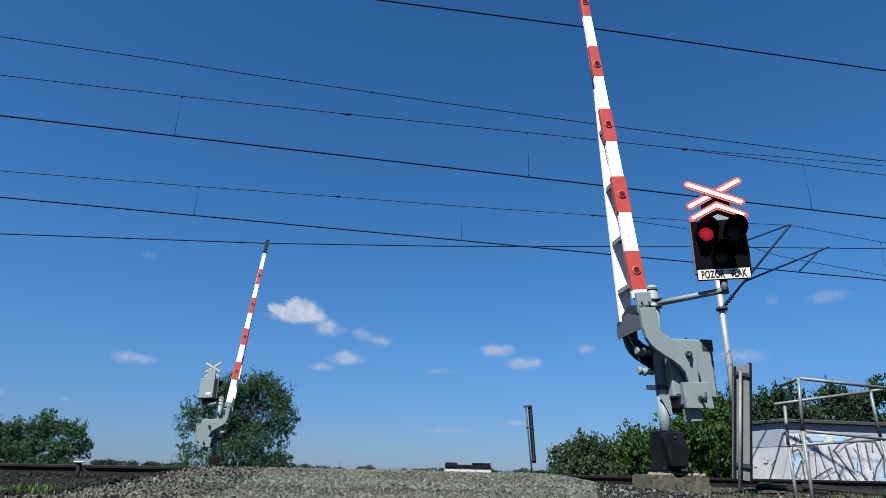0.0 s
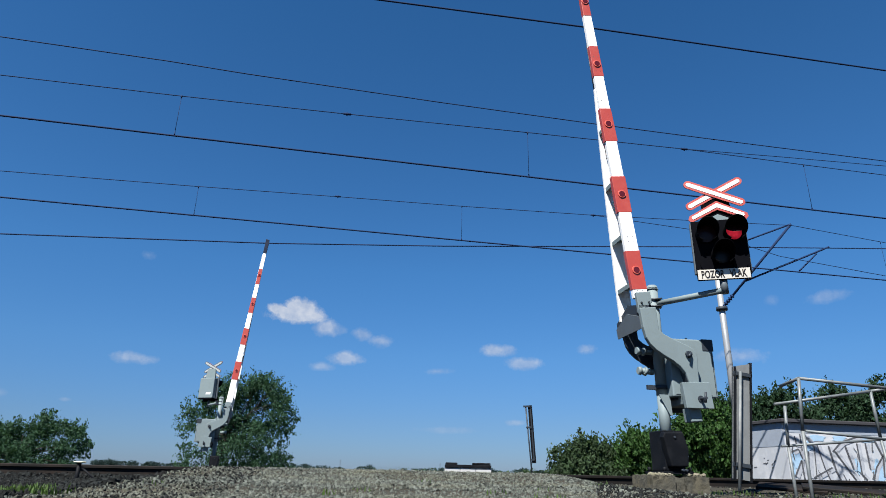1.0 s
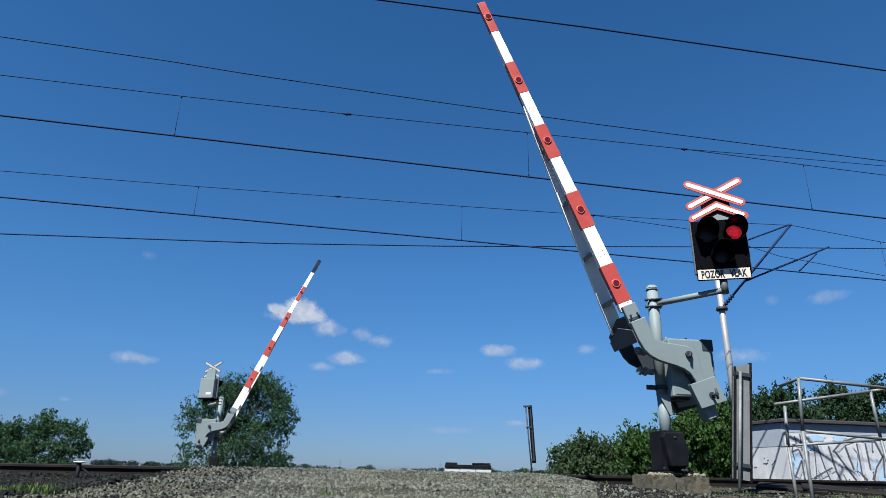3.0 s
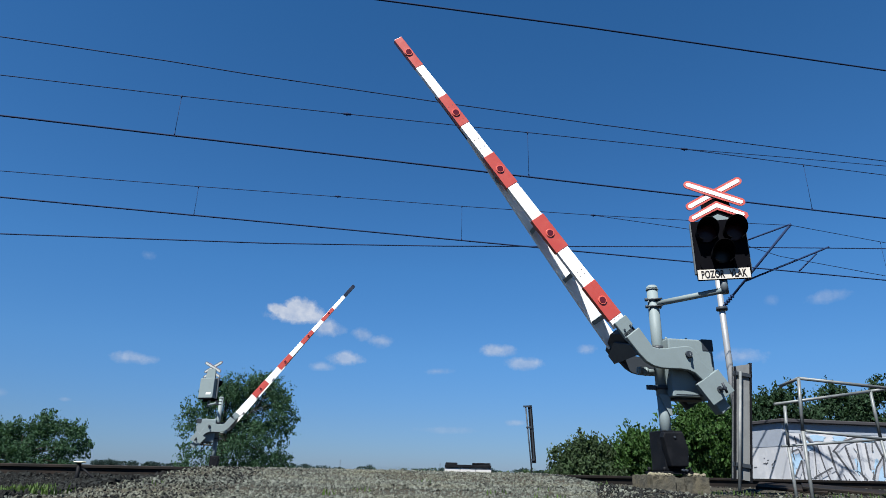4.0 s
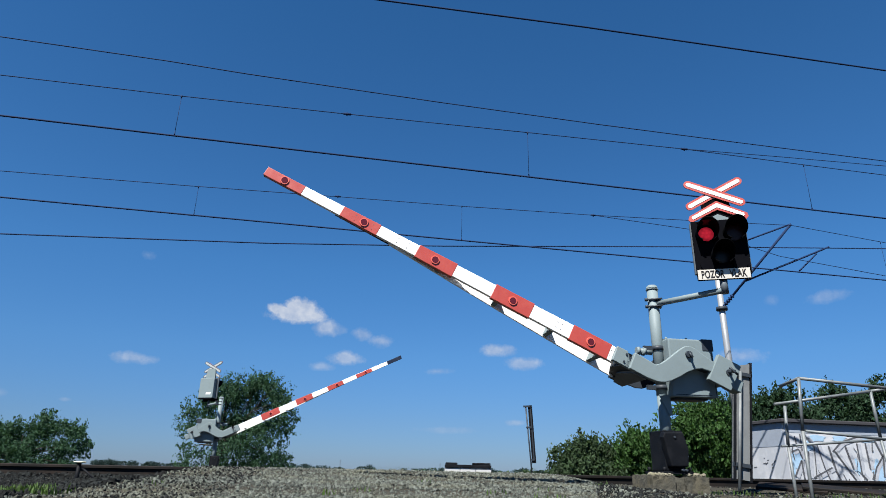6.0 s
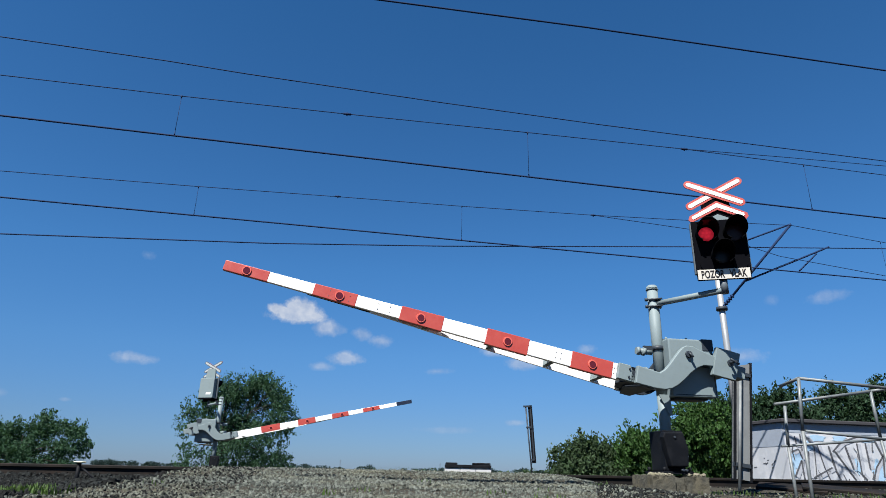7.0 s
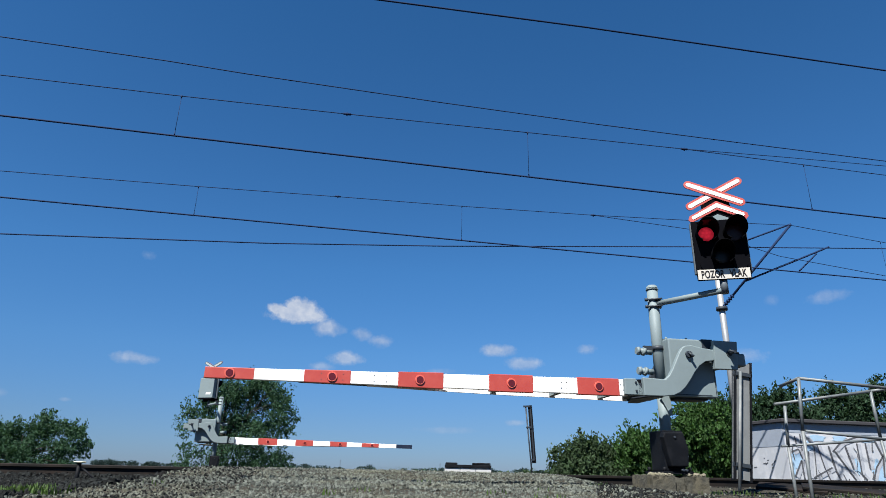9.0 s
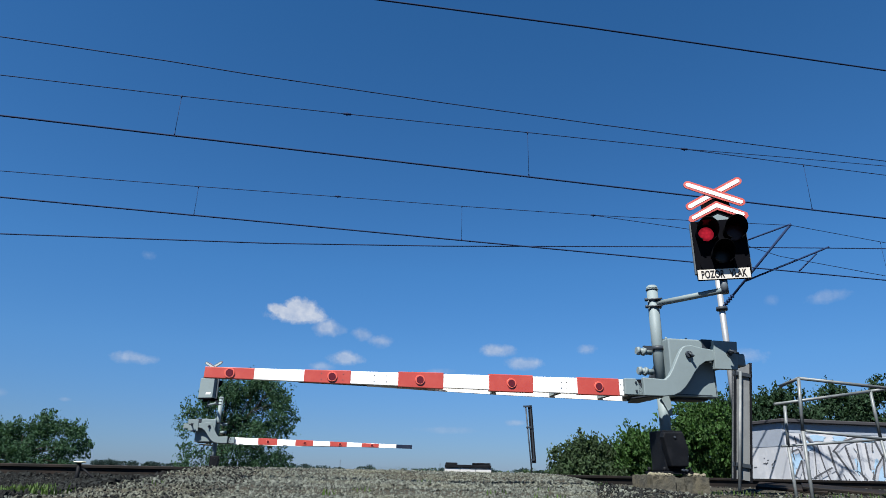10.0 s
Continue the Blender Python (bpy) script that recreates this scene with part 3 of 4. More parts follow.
def chevron(parent, cx, cz, half_span, drop, y):
    for name, mat, w, ex, y0, y1, host in (("chevron_rim", RED, 0.048, 0.0, y, y + 0.012, None), ("chevron_back", GREY_MID, 0.048, 0.0, y + 0.012, y + 0.015, 1), ("white_stripe", WHITE, 0.0225, 0.026, y - 0.004, y, 1), ("back_rib", BACK_GREY, 0.026, 0.025, y + 0.015, y + 0.021, 1)):
        bm = bmesh.new()
        a = math.atan2(drop, half_span)
        hs, dp = half_span - ex * math.cos(a), drop - ex * math.sin(a)
        up = w / math.cos(a)
        out = [(cx - hs, cz - dp - up * 0.9), (cx, cz - up), (cx + hs, cz - dp - up * 0.9), (cx + hs + w * 0.6, cz - dp - w * 0.3), (cx + hs + w * 0.35, cz - dp + up * 0.55),
               (cx, cz + up), (cx - hs - w * 0.35, cz - dp + up * 0.55), (cx - hs - w * 0.6, cz - dp - w * 0.3)]
        prism(bm, out, y0, y1)
        ob = part(name, bm, mat, parent if host is None else rim)
        if host is None:
            rim = ob


def lamp_unit(parent, x, z, lens_mat, glow):
    bm = bmesh.new()
    seg, r = 28, 0.118
    for k in range(seg):                      # long hood, open below
        a0, a1 = (math.radians(-62 + 304 * k / seg), math.radians(-62 + 304 * (k + 1) / seg))
        quad = []
        for rad in (r, r - 0.006):
            for a in (a0, a1):
                cut = 0.14 + 0.13 * max(0.0, 0.35 + 0.65 * math.sin(a))
                quad.append((bm.verts.new((x + rad * math.cos(a), 0.0, z + rad * math.sin(a))), bm.verts.new((x + rad * math.cos(a), -cut, z + rad * math.sin(a)))))
        bm.faces.new((quad[0][0], quad[1][0], quad[1][1], quad[0][1]))
        bm.faces.new((quad[2][0], quad[2][1], quad[3][1], quad[3][0]))
        bm.faces.new((quad[0][1], quad[1][1], quad[3][1], quad[2][1]))
    bmesh.ops.remove_doubles(bm, verts=bm.verts, dist=0.0005)
    hood = part("lamp_hood", bm, BLACK_MATT, parent, "long black lamp hood")
    bm = bmesh.new()
    bmesh.ops.create_uvsphere(bm, u_segments=24, v_segments=12, radius=0.1)
    bmesh.ops.scale(bm, vec=(1, 0.22, 1), verts=bm.verts)
    for f in bm.faces:
        f.smooth = True
    lens = part("lens", bm, RED_GLOW if glow else lens_mat, parent, "red signal lens" if glow else "dark clear signal lens", pose(x, 0.0, z))
    if not glow:
        return None
    bm = bmesh.new()                          # added hinged vane, which hides the always glowing lens to make it blink
    ring = []
    for rad, y in ((0.0, -0.012), (0.06, -0.008), (0.104, 0.0)):
        ring.append([bm.verts.new((rad * math.cos(2 * math.pi * k / 24), y, -0.104 + rad * math.sin(2 * math.pi * k / 24))) for k in range(24)] if rad else [bm.verts.new((0, y, -0.104))])
    for k in range(24):
        bm.faces.new((ring[0][0], ring[1][k], ring[1][(k + 1) % 24])).smooth = True
        bm.faces.new((ring[1][k], ring[2][k], ring[2][(k + 1) % 24], ring[1][(k + 1) % 24])).smooth = True
    return part("blink_vane", bm, RED_DARK, parent, "dark red vane added to cover the glowing lens", pose(x, -0.030, z + 0.104))


def build_signal(m, label):
    """x: to the right as seen by the road user, y: away from him, z: up; the origin is the bracket's end under the box."""
    thing = empty("crossing_signal", m, label, "warning light", "warning lights of the level crossing")
    bm = bmesh.new()
    tube(bm, (0, 0.02, 0.0), (-0.703, 0.506, 0.0), 0.034, 18)
    part("bracket", bm, GREY, thing, "grey tubular bracket")
    bm = bmesh.new()
    for z in (-0.05, 0.035):
        tube(bm, (-0.703, 0.506, z), (-0.703, 0.506, z + 0.02), 0.075, 20)
        tube(bm, (-0.80, 0.456, z + 0.01), (-0.62, 0.426, z + 0.01), 0.011, 8)
        tube(bm, (-0.80, 0.456, z - 0.006), (-0.80, 0.456, z + 0.026), 0.02, 8)
    part("bracket_clamp", bm, GREY_DARK, thing, "dark clamp bands with bolts")
    bm = bmesh.new()
    tube(bm, (0, 0.02, -0.04), (0, 0.02, 0.14), 0.04, 18)
    part("collar", bm, GREY_MID, thing)
    bm = bmesh.new()
    cx = 0.035
    box(bm, cx - 0.275, cx + 0.245, 0.052, 0.20, 0.2, 0.80)
    soften(bm, 0.02, 2)
    case = part("lamp_case", bm, GREY, thing, "grey sheet-steel signal case")
    bm = bmesh.new()
    box(bm, cx - 0.305, cx + 0.262, -0.012, 0.004, 0.19, 0.82)
    soften(bm, 0.01, 2)
    part("background_board", bm, BLACK, thing, "black background board")
    bm = bmesh.new()
    box(bm, cx - 0.20, cx - 0.03, 0.20, 0.205, 0.30, 0.36)
    part("rating_plate", bm, WHITE, case, "small white plate")
    bm = bmesh.new()
    box(bm, cx - 0.24, cx + 0.24, 0.03, 0.19, 0.165, 0.2)
    part("case_bottom", bm, BLACK, case, "dark case bottom")
    bm = bmesh.new()
    box(bm, cx - 0.318, cx + 0.272, 0.006, 0.05, 0.19, 0.81)
    soften(bm, 0.008, 1)
    part("board_frame", bm, GREY_MID, thing, "grey folded frame behind the board")
    vanes = [lamp_unit(thing, cx - 0.155, 0.655, RED_DARK, True), lamp_unit(thing, cx + 0.137, 0.655, RED_DARK, True)]
    lamp_unit(thing, cx - 0.02, 0.385, WHITE_DARK, False)
    for x in (cx - 0.18, cx + 0.155):
        bm = bmesh.new()
        tube(bm, (x, -0.012, 0.29), (x, -0.03, 0.29), 0.075, 24)
        part("blank_cover", bm, BLACK, thing)
    bm = bmesh.new()
    box(bm, cx - 0.305, cx + 0.245, -0.035, -0.018, 0.105, 0.235)
    sign = part("lower_sign", bm, BLACK, thing)
    bm = bmesh.new()
    box(bm, cx - 0.297, cx + 0.237, -0.040, -0.035, 0.113, 0.227)
    part("sign_face", bm, SIGN_WHITE, sign, "yellowed white sign face")
    for word, x in (("POZOR", cx - 0.145), ("VLAK", cx + 0.115)):
        cu = bpy.data.curves.new("sign_text", "FONT")
        cu.body, cu.size, cu.extrude, cu.align_x = word, 0.118, 0.0008, "CENTER"
        cu.space_character, cu.offset = 1.08, 0.0035
        txt = new("sign_text", cu)
        me = bpy.data.meshes.new_from_object(txt.evaluated_get(bpy.context.evaluated_depsgraph_get()))
        bpy.data.objects.remove(txt)
        me.materials.clear()
        me.materials.append(INK)
        letters = new("lettering", me)
        letters.parent = sign
        letters.matrix_basis = pose(x, -0.0415, 0.130, 90, 0, 0) @ Matrix.Diagonal((0.56, 1, 1, 1))
    # crossbuck
    bm = bmesh.new()
    prism(bm, [(cx - 0.17, 0.82), (cx + 0.17, 0.82), (cx + 0.17, 0.90), (cx + 0.12, 1.10), (cx - 0.15, 1.10), (cx - 0.17, 0.9)], 0.02, 0.05)
    part("sign_carrier", bm, BLACK, thing, "dark sign carrier")
    bm = bmesh.new()
    prism(bm, [(cx - 0.17, 0.82), (cx + 0.17, 0.82), (cx + 0.17, 0.90), (cx + 0.12, 1.10), (cx - 0.15, 1.10), (cx - 0.17, 0.9)], 0.052, 0.06)
    part("carrier_back", bm, GREY, thing, "grey carrier back")
    bm = bmesh.new()
    prism(bm, [(cx - 0.15, 0.825), (cx + 0.15, 0.825), (cx, 0.90)], 0.012, 0.02)
    part("carrier_gusset", bm, GREY, thing)
    sign_bar(thing, cx - 0.012, 1.158, 0.70, math.atan2(-0.155, 0.31), -0.002)
    sign_bar(thing, cx - 0.012, 1.158, 0.70, math.atan2(0.155, 0.31), 0.012)
    chevron(thing, cx, 1.005, 0.29, 0.145, 0.0)
    return thing, vanes


def lay_barriers():
    near, swing_near = build_barrier(pose(2.756, 7.0, 0, 0, 0, 188.08), "grey crossing barrier with red and white boom on concrete footing", STRIPES, LAMPS)
    far, swing_far = build_barrier(pose(-6.77, 19.0, -0.16, 0, 0, 11.0), "grey crossing barrier across the tracks with red and white boom", STRIPES_FAR, LAMPS_FAR, -1, NAVY)
    sig_near, vanes = build_signal(pose(3.10, 6.51, 2.13, 0, 0, -15), "black three-lamp warning light with red-rimmed white cross")
    sig_far, vanes_far = build_signal(pose(-6.77 - 0.27 - 0.036, 19.0 + 0.53 - 0.02, 2.13 - 0.16, 0, 0, -199.2), "warning light beyond the tracks showing its grey back")
    return swing_near, swing_far, vanes + vanes_far


def build_footing(m, label):
    bm = bmesh.new()
    box(bm, -0.05, 0.20, -0.33, 0.14, -0.3, 0.195)
    box(bm, 0.325, 0.585, -0.31, 0.145, -0.3, 0.20)
    box(bm, 0.185, 0.34, -0.28, 0.09, -0.3, 0.185)
    bmesh.ops.subdivide_edges(bm, edges=bm.edges, cuts=11, use_grid_fill=True)
    for v in bm.verts:
        edge = 1.0 + 1.2 * smoothstep(0.12, 0.20, v.co.z)
        v.co += noise.noise_vector(v.co * 5) * 0.008 + noise.noise_vector(v.co * 19) * 0.007 * edge
    ob = part("concrete_footing", bm, CONCRETE, None, "", m)
    tagged(ob, label, "footing")
    rng = random.Random(31)
    bm = bmesh.new()
    for _ in range(70):                                     # mortar crumbs heaped on the blocks
        x, y = rng.choice((rng.uniform(0.34, 0.56), rng.uniform(-0.03, 0.16))), rng.uniform(-0.02, 0.13)
        r = rng.uniform(0.010, 0.026)
        ball = bmesh.ops.create_icosphere(bm, subdivisions=1, radius=r, matrix=pose(x, y, 0.20 + r * 0.3, rng.uniform(0, 90), rng.uniform(0, 90), rng.uniform(0, 360)))
        for v in ball["verts"]:
            v.co += noise.noise_vector(v.co * 60) * r * 0.4
    crumbs = part("crumbled_mortar", bm, MORTAR, ob, "pale crumbling mortar")


# ---- overhead line ----
def wire_thing(name, pts, radius, label, sag=None):
    bm = bmesh.new()
    for a, b in zip(pts, pts[1:]):
        tube(bm, a, b, radius, 6, cap=False)
    ob = part(name, bm, WIRE)
    tagged(ob, label, "overhead wire", "overhead wires")


def on_line(d, x):
    """The point of the vertical plane along a track, d metres ahead of the eye, at x."""
    return Vector((x, d + x * math.tan(TRACK), 0))


def span(d, pairs):
    return [on_line(d, x) + Vector((0, 0, z)) for x, z in pairs]


def build_wires():
    wire_thing("contact_wire", span(10.56, [(-60, 5.65), (60, 5.65)]), 0.017, "dark contact wire over the nearer track")
    wire_thing("contact_wire", span(14.38, [(-60, 5.64), (60, 5.64)]), 0.018, "dark contact wire over the farther track")
    wire_thing("messenger_wire", span(10.56, [(-40, 7.4), (-20, 6.55), (-7.63, 6.42), (-4.78, 6.46), (-1.87, 6.53), (1.64, 6.64), (5.07, 6.735), (7.96, 6.735), (10.05, 6.745), (40, 7.4)]), 0.009,
               "thin messenger wire above the nearer contact wire")
    wire_thing("messenger_wire", span(14.38, [(-40, 7.2), (-20, 6.3), (-9.83, 6.26), (-5.8, 6.37), (-2.57, 6.48), (0.44, 6.57), (3.99, 6.71), (7.14, 6.88), (10.0, 7.05), (13.1, 6.82), (40, 6.6)]), 0.009,
               "thin messenger wire above the farther contact wire")
    wire_thing("feeder_wire", span(10.0, [(-40, 7.6), (-7.39, 6.81), (-4.81, 6.785), (-3.56, 6.745), (-0.06, 6.70), (2.97, 6.69), (6.0, 6.71), (9.62, 6.75), (40, 7.2)]), 0.010, "dark feeder wire beside the nearer track")
    wire_thing("feeder_wire", span(8.6, [(-40, 7.3), (-1.17, 7.62), (2.47, 7.77), (8.82, 7.94), (40, 8.9)]), 0.017, "dark feeder wire in front of the nearer track")
    wire_thing("anchor_wire", span(14.38, [(3.99, 6.71), (7.1, 6.58), (9.44, 6.06), (12.83, 5.77), (20, 5.6)]), 0.009, "thin anchor wire running off the messenger wire")
    wire_thing("anchor_wire", span(10.56, [(5.07, 6.735), (7.4, 6.86), (10.2, 6.99), (30, 7.6)]), 0.008, "thin anchor wire off the nearer messenger wire")
    for d, x, z in ((10.56, 5.07, 6.735), (10.56, -1.87, 6.53), (14.38, 3.99, 6.71), (14.38, -2.6, 6.485)):
        bm = bmesh.new()
        p = on_line(d, x) + Vector((0, 0, z))
        tube(bm, p - TU * 0.07, p + TU * 0.07, 0.022, 8)
        tube(bm, p - Vector((0, 0, 0.04)), p + Vector((0, 0, 0.03)), 0.014, 6)
        tagged(part("wire_clamp", bm, WIRE), "small dark clamp on the messenger wire", "clamp", "wire clamps")
    wire_thing("power_line", span(30, [(-60, 8.0), (-19.81, 9.81), (-8.36, 10.48), (0, 11.15), (13.96, 12.47), (60, 16.5)]), 0.03, "far thin power line above the fields")
    for d, x, hi, lo in ((10.56, -4.76, 6.46, 5.65), (10.56, 1.65, 6.64, 5.65), (10.56, 7.93, 6.73, 5.65), (14.38, -5.76, 6.37, 5.64), (14.38, 0.46, 6.57, 5.64), (14.38, 12.9, 6.82, 5.64)):
        bm = bmesh.new()
        p = on_line(d, x)
        tube(bm, p + Vector((0, 0, lo)), p + Vector((0, 0, hi)), 0.005, 5)
        tube(bm, p + Vector((0, 0, lo - 0.01)), p + Vector((0, 0, lo + 0.09)), 0.016, 6, 0.006)
        tube(bm, p + Vector((0, 0, hi - 0.04)), p + Vector((0, 0, hi + 0.02)), 0.012, 6)
        tagged(part("dropper", bm, WIRE), "thin dropper wire with clamps between two wires", "overhead wire", "droppers")


def build_catenary_mast():
    base = Vector((8.395, 18.0, 0))
    thing = empty("catenary_mast", Matrix.Translation(base + Vector((0, 0, -0.2))), "silver round steel mast with dark cantilever arms", "catenary mast")
    bm = bmesh.new()
    tube(bm, (0, 0, 0), (0, 0, 7.6), 0.105, 20, 0.08)
    part("pole", bm, MAST, thing, "bright galvanised pole")
    top, low, reg = Vector((9.99, 16.43, 7.09)) - base, Vector((11.11, 16.66, 6.5)) - base, Vector((9.99, 16.43, 5.68)) - base
    z = Vector((0, 0, 0.2))
    elbow = Vector((0, 0, 4.95)).lerp(top, 0.33)
    for name, a, b, r in (("cantilever_arm", Vector((0, 0, 4.95)), top, 0.035), ("top_tie", Vector((0, 0, 6.75)), top, 0.025), ("registration_tube", elbow, low, 0.028),
                          ("steady_arm", elbow.lerp(low, 0.85) - Vector((0, 0, 0.05)), reg, 0.022)):
        bm = bmesh.new()
        tube(bm, a + z, b + z, r, 10)
        part(name, bm, WIRE, thing)
    bm = bmesh.new()
    d = (top - Vector((0, 0, 4.95))).normalized()
    for k in range(5):
        p = Vector((0, 0, 4.95)) + z + d * (0.1 + 0.09 * k)
        tube(bm, p, p + d * 0.05, 0.075, 12, 0.05)
    part("insulator", bm, WIRE, thing)
    for h in (4.95, 6.75):
        bm = bmesh.new()
        tube(bm, (0, 0, h + 0.15), (0, 0, h + 0.25), 0.16, 16)
        part("mast_band", bm, GREY_DARK, thing)


def build_far_poles():
    for x, y, h in ((-60.0, 400.0, 6.0), (1.0, 400.0, 5.4)):
        thing = empty("utility_pole", pose(x, y, -0.3), "thin far wooden utility pole on the horizon", "utility pole", "utility poles")
        bm = bmesh.new()
        tube(bm, (0, 0, 0), (0, 0, h), 0.13, 8, 0.09)
        part("pole", bm, BARK, thing)
        bm = bmesh.new()
        box(bm, -0.5, 0.5, -0.06, 0.06, h - 0.7, h - 0.58)
        part("cross_arm", bm, BARK, thing)


# ---- trackside things ----
def build_board(m, height, label):
    """A narrow upright trackside board on a pipe post, seen nearly edge on."""
    thing = empty("trackside_board", m, label, "trackside board", "trackside boards")
    bm = bmesh.new()
    prism(bm, [(-0.125, 0.14), (0.125, 0.14), (0.125, height + 0.05), (-0.125, height - 0.03)], 0.0, 0.02)
    part("panel", bm, GREY_SHEET, thing, "grey sheet-metal panel")
    for x, top in ((-0.122, height - 0.03), (0.108, height + 0.06)):
        bm = bmesh.new()
        box(bm, x, x + 0.02, -0.03, 0.05, 0.12, top)
        part("edge_strip", bm, IRON, thing, "black edge strip")
    bm = bmesh.new()
    tube(bm, (-0.07, -0.06, -0.3), (-0.055, -0.06, height - 0.10), 0.021, 14)
    part("post", bm, GALV, thing)
    for z in (0.3, height - 0.15):
        bm = bmesh.new()
        box(bm, -0.13, 0.13, -0.03, -0.002, z, z + 0.05)
        part("cross_batten", bm, GREY_DARK, thing)


def build_slim_board(m, label):
    thing = empty("trackside_board", m, label, "trackside board", "trackside boards")
    bm = bmesh.new()
    box(bm, 0.03, 0.17, 0.0, 0.04, 0.62, 2.52)
    soften(bm, 0.006, 1)
    part("panel", bm, IRON, thing, "dark grey sheet-metal panel")
    bm = bmesh.new()
    box(bm, 0.08, 0.12, -0.006, 0.0, 0.72, 2.45)
    part("panel_rib", bm, GREY_DARK, thing)
    bm = bmesh.new()
    tube(bm, (0.0, 0.0, -0.3), (-0.06, 0.0, 2.5), 0.024, 10)
    part("post", bm, GREY_DARK, thing)
    for z, x0 in ((2.45, -0.15), (1.75, -0.10), (0.7, -0.03)):
        bm = bmesh.new()
        box(bm, x0, 0.10, -0.03, -0.008, z, z + 0.06)
        part("cross_batten", bm, GREY_DARK, thing)


def bent_rail(points, r):
    bm = bmesh.new()
    for a, b in zip(points, points[1:]):
        tube(bm, a, b, r, 14)
    return bm


def build_railing(label, posts, top, mid):
    thing = empty("pipe_railing", pose(*posts[0][0]), label, "railing", "pipe railings")
    o = Vector(posts[0][0])
    for a, b in posts:
        mid_way = Vector(a).lerp(Vector(b), 0.62) - o + Vector((-0.022, 0, 0))
        part("post", bent_rail([Vector(a) - o, mid_way, Vector(b) - o], 0.0165), GALV, thing)
    part("handrail", bent_rail([Vector(p) - o for p in top], 0.0165), GALV, thing)
    part("middle_rail", bent_rail([Vector(p) - o for p in mid], 0.0135), GALV, thing)


def build_railings():
    build_railing("grey galvanised pipe railing beside the footway", [((3.552, 6.3, -0.2), (3.618, 6.3, 1.149)), ((5.1, 6.42, -0.2), (5.15, 6.42, 1.03))],
                  [(3.665, 6.75, 1.13), (3.62, 6.3, 1.15), (4.48, 6.3, 1.072), (5.2, 6.42, 1.02)], [(3.595, 6.3, 0.638), (4.375, 6.3, 0.574), (5.13, 6.42, 0.53)])
    build_railing("leaning grey galvanised pipe railing with bent posts", [((3.785, 7.0, -0.2), (3.815, 7.0, 0.95)), ((4.87, 7.0, -0.2), (4.80, 7.0, 1.134))],
                  [(3.70, 7.0, 0.965), (4.80, 7.0, 1.13), (5.0, 7.0, 1.16)], [(3.708, 7.0, 0.523), (4.86, 7.0, 0.616), (5.1, 7.0, 0.63)])


def stroke(parent, pts, width, mat, y, name="paint_stroke"):
    """A flat painted stroke on the hut's front wall."""
    bm = bmesh.new()
    for (x0, z0), (x1, z1) in zip(pts, pts[1:]):
        d = Vector((x1 - x0, z1 - z0))
        n = Vector((-d.y, d.x)).normalized() * width / 2
        prism(bm, [(x0 + n.x, z0 + n.y), (x0 - n.x, z0 - n.y), (x1 - n.x, z1 - n.y), (x1 + n.x, z1 + n.y)], y - 0.004, y)
    return part(name, bm, mat, parent)


GRAFFITI = [[(1.01, 1.17), (0.91, 0.21)], [(1.12, 1.22), (1.27, 0.51), (1.4, 0.18)], [(1.53, 1.19), (1.64, 0.52), (1.77, 0.19)], [(1.72, 1.06), (2.33, 0.2)], [(1.65, 1.02), (2.03, 1.32), (2.76, 1.53)],
            [(2.6, 1.3), (2.58, 0.37), (2.75, 0.21)], [(2.92, 1.31), (2.93, 0.54)], [(2.98, 0.21), (3.16, 0.58), (3.62, 1.07)], [(0.36, 1.46), (0.38, 1.15)], [(0.56, 1.52), (0.55, 1.03)], [(0.74, 1.47), (1.0, 1.14)]]
GRAFFITI += [[(0.81, 0.24), (1.53, 0.55)], [(0.16, 0.98), (0.42, 1.07), (0.52, 0.79)], [(0.16, 0.26), (0.47, 0.74), (0.48, 0.2)], [(0.77, 1.0), (0.65, 0.25)], [(2.15, 1.2), (2.31, 0.53)], [(3.3, 1.4), (3.5, 0.9), (3.4, 0.3)],
             [(3.8, 1.3), (3.7, 0.3)], [(4.0, 1.2), (4.4, 0.3)]]


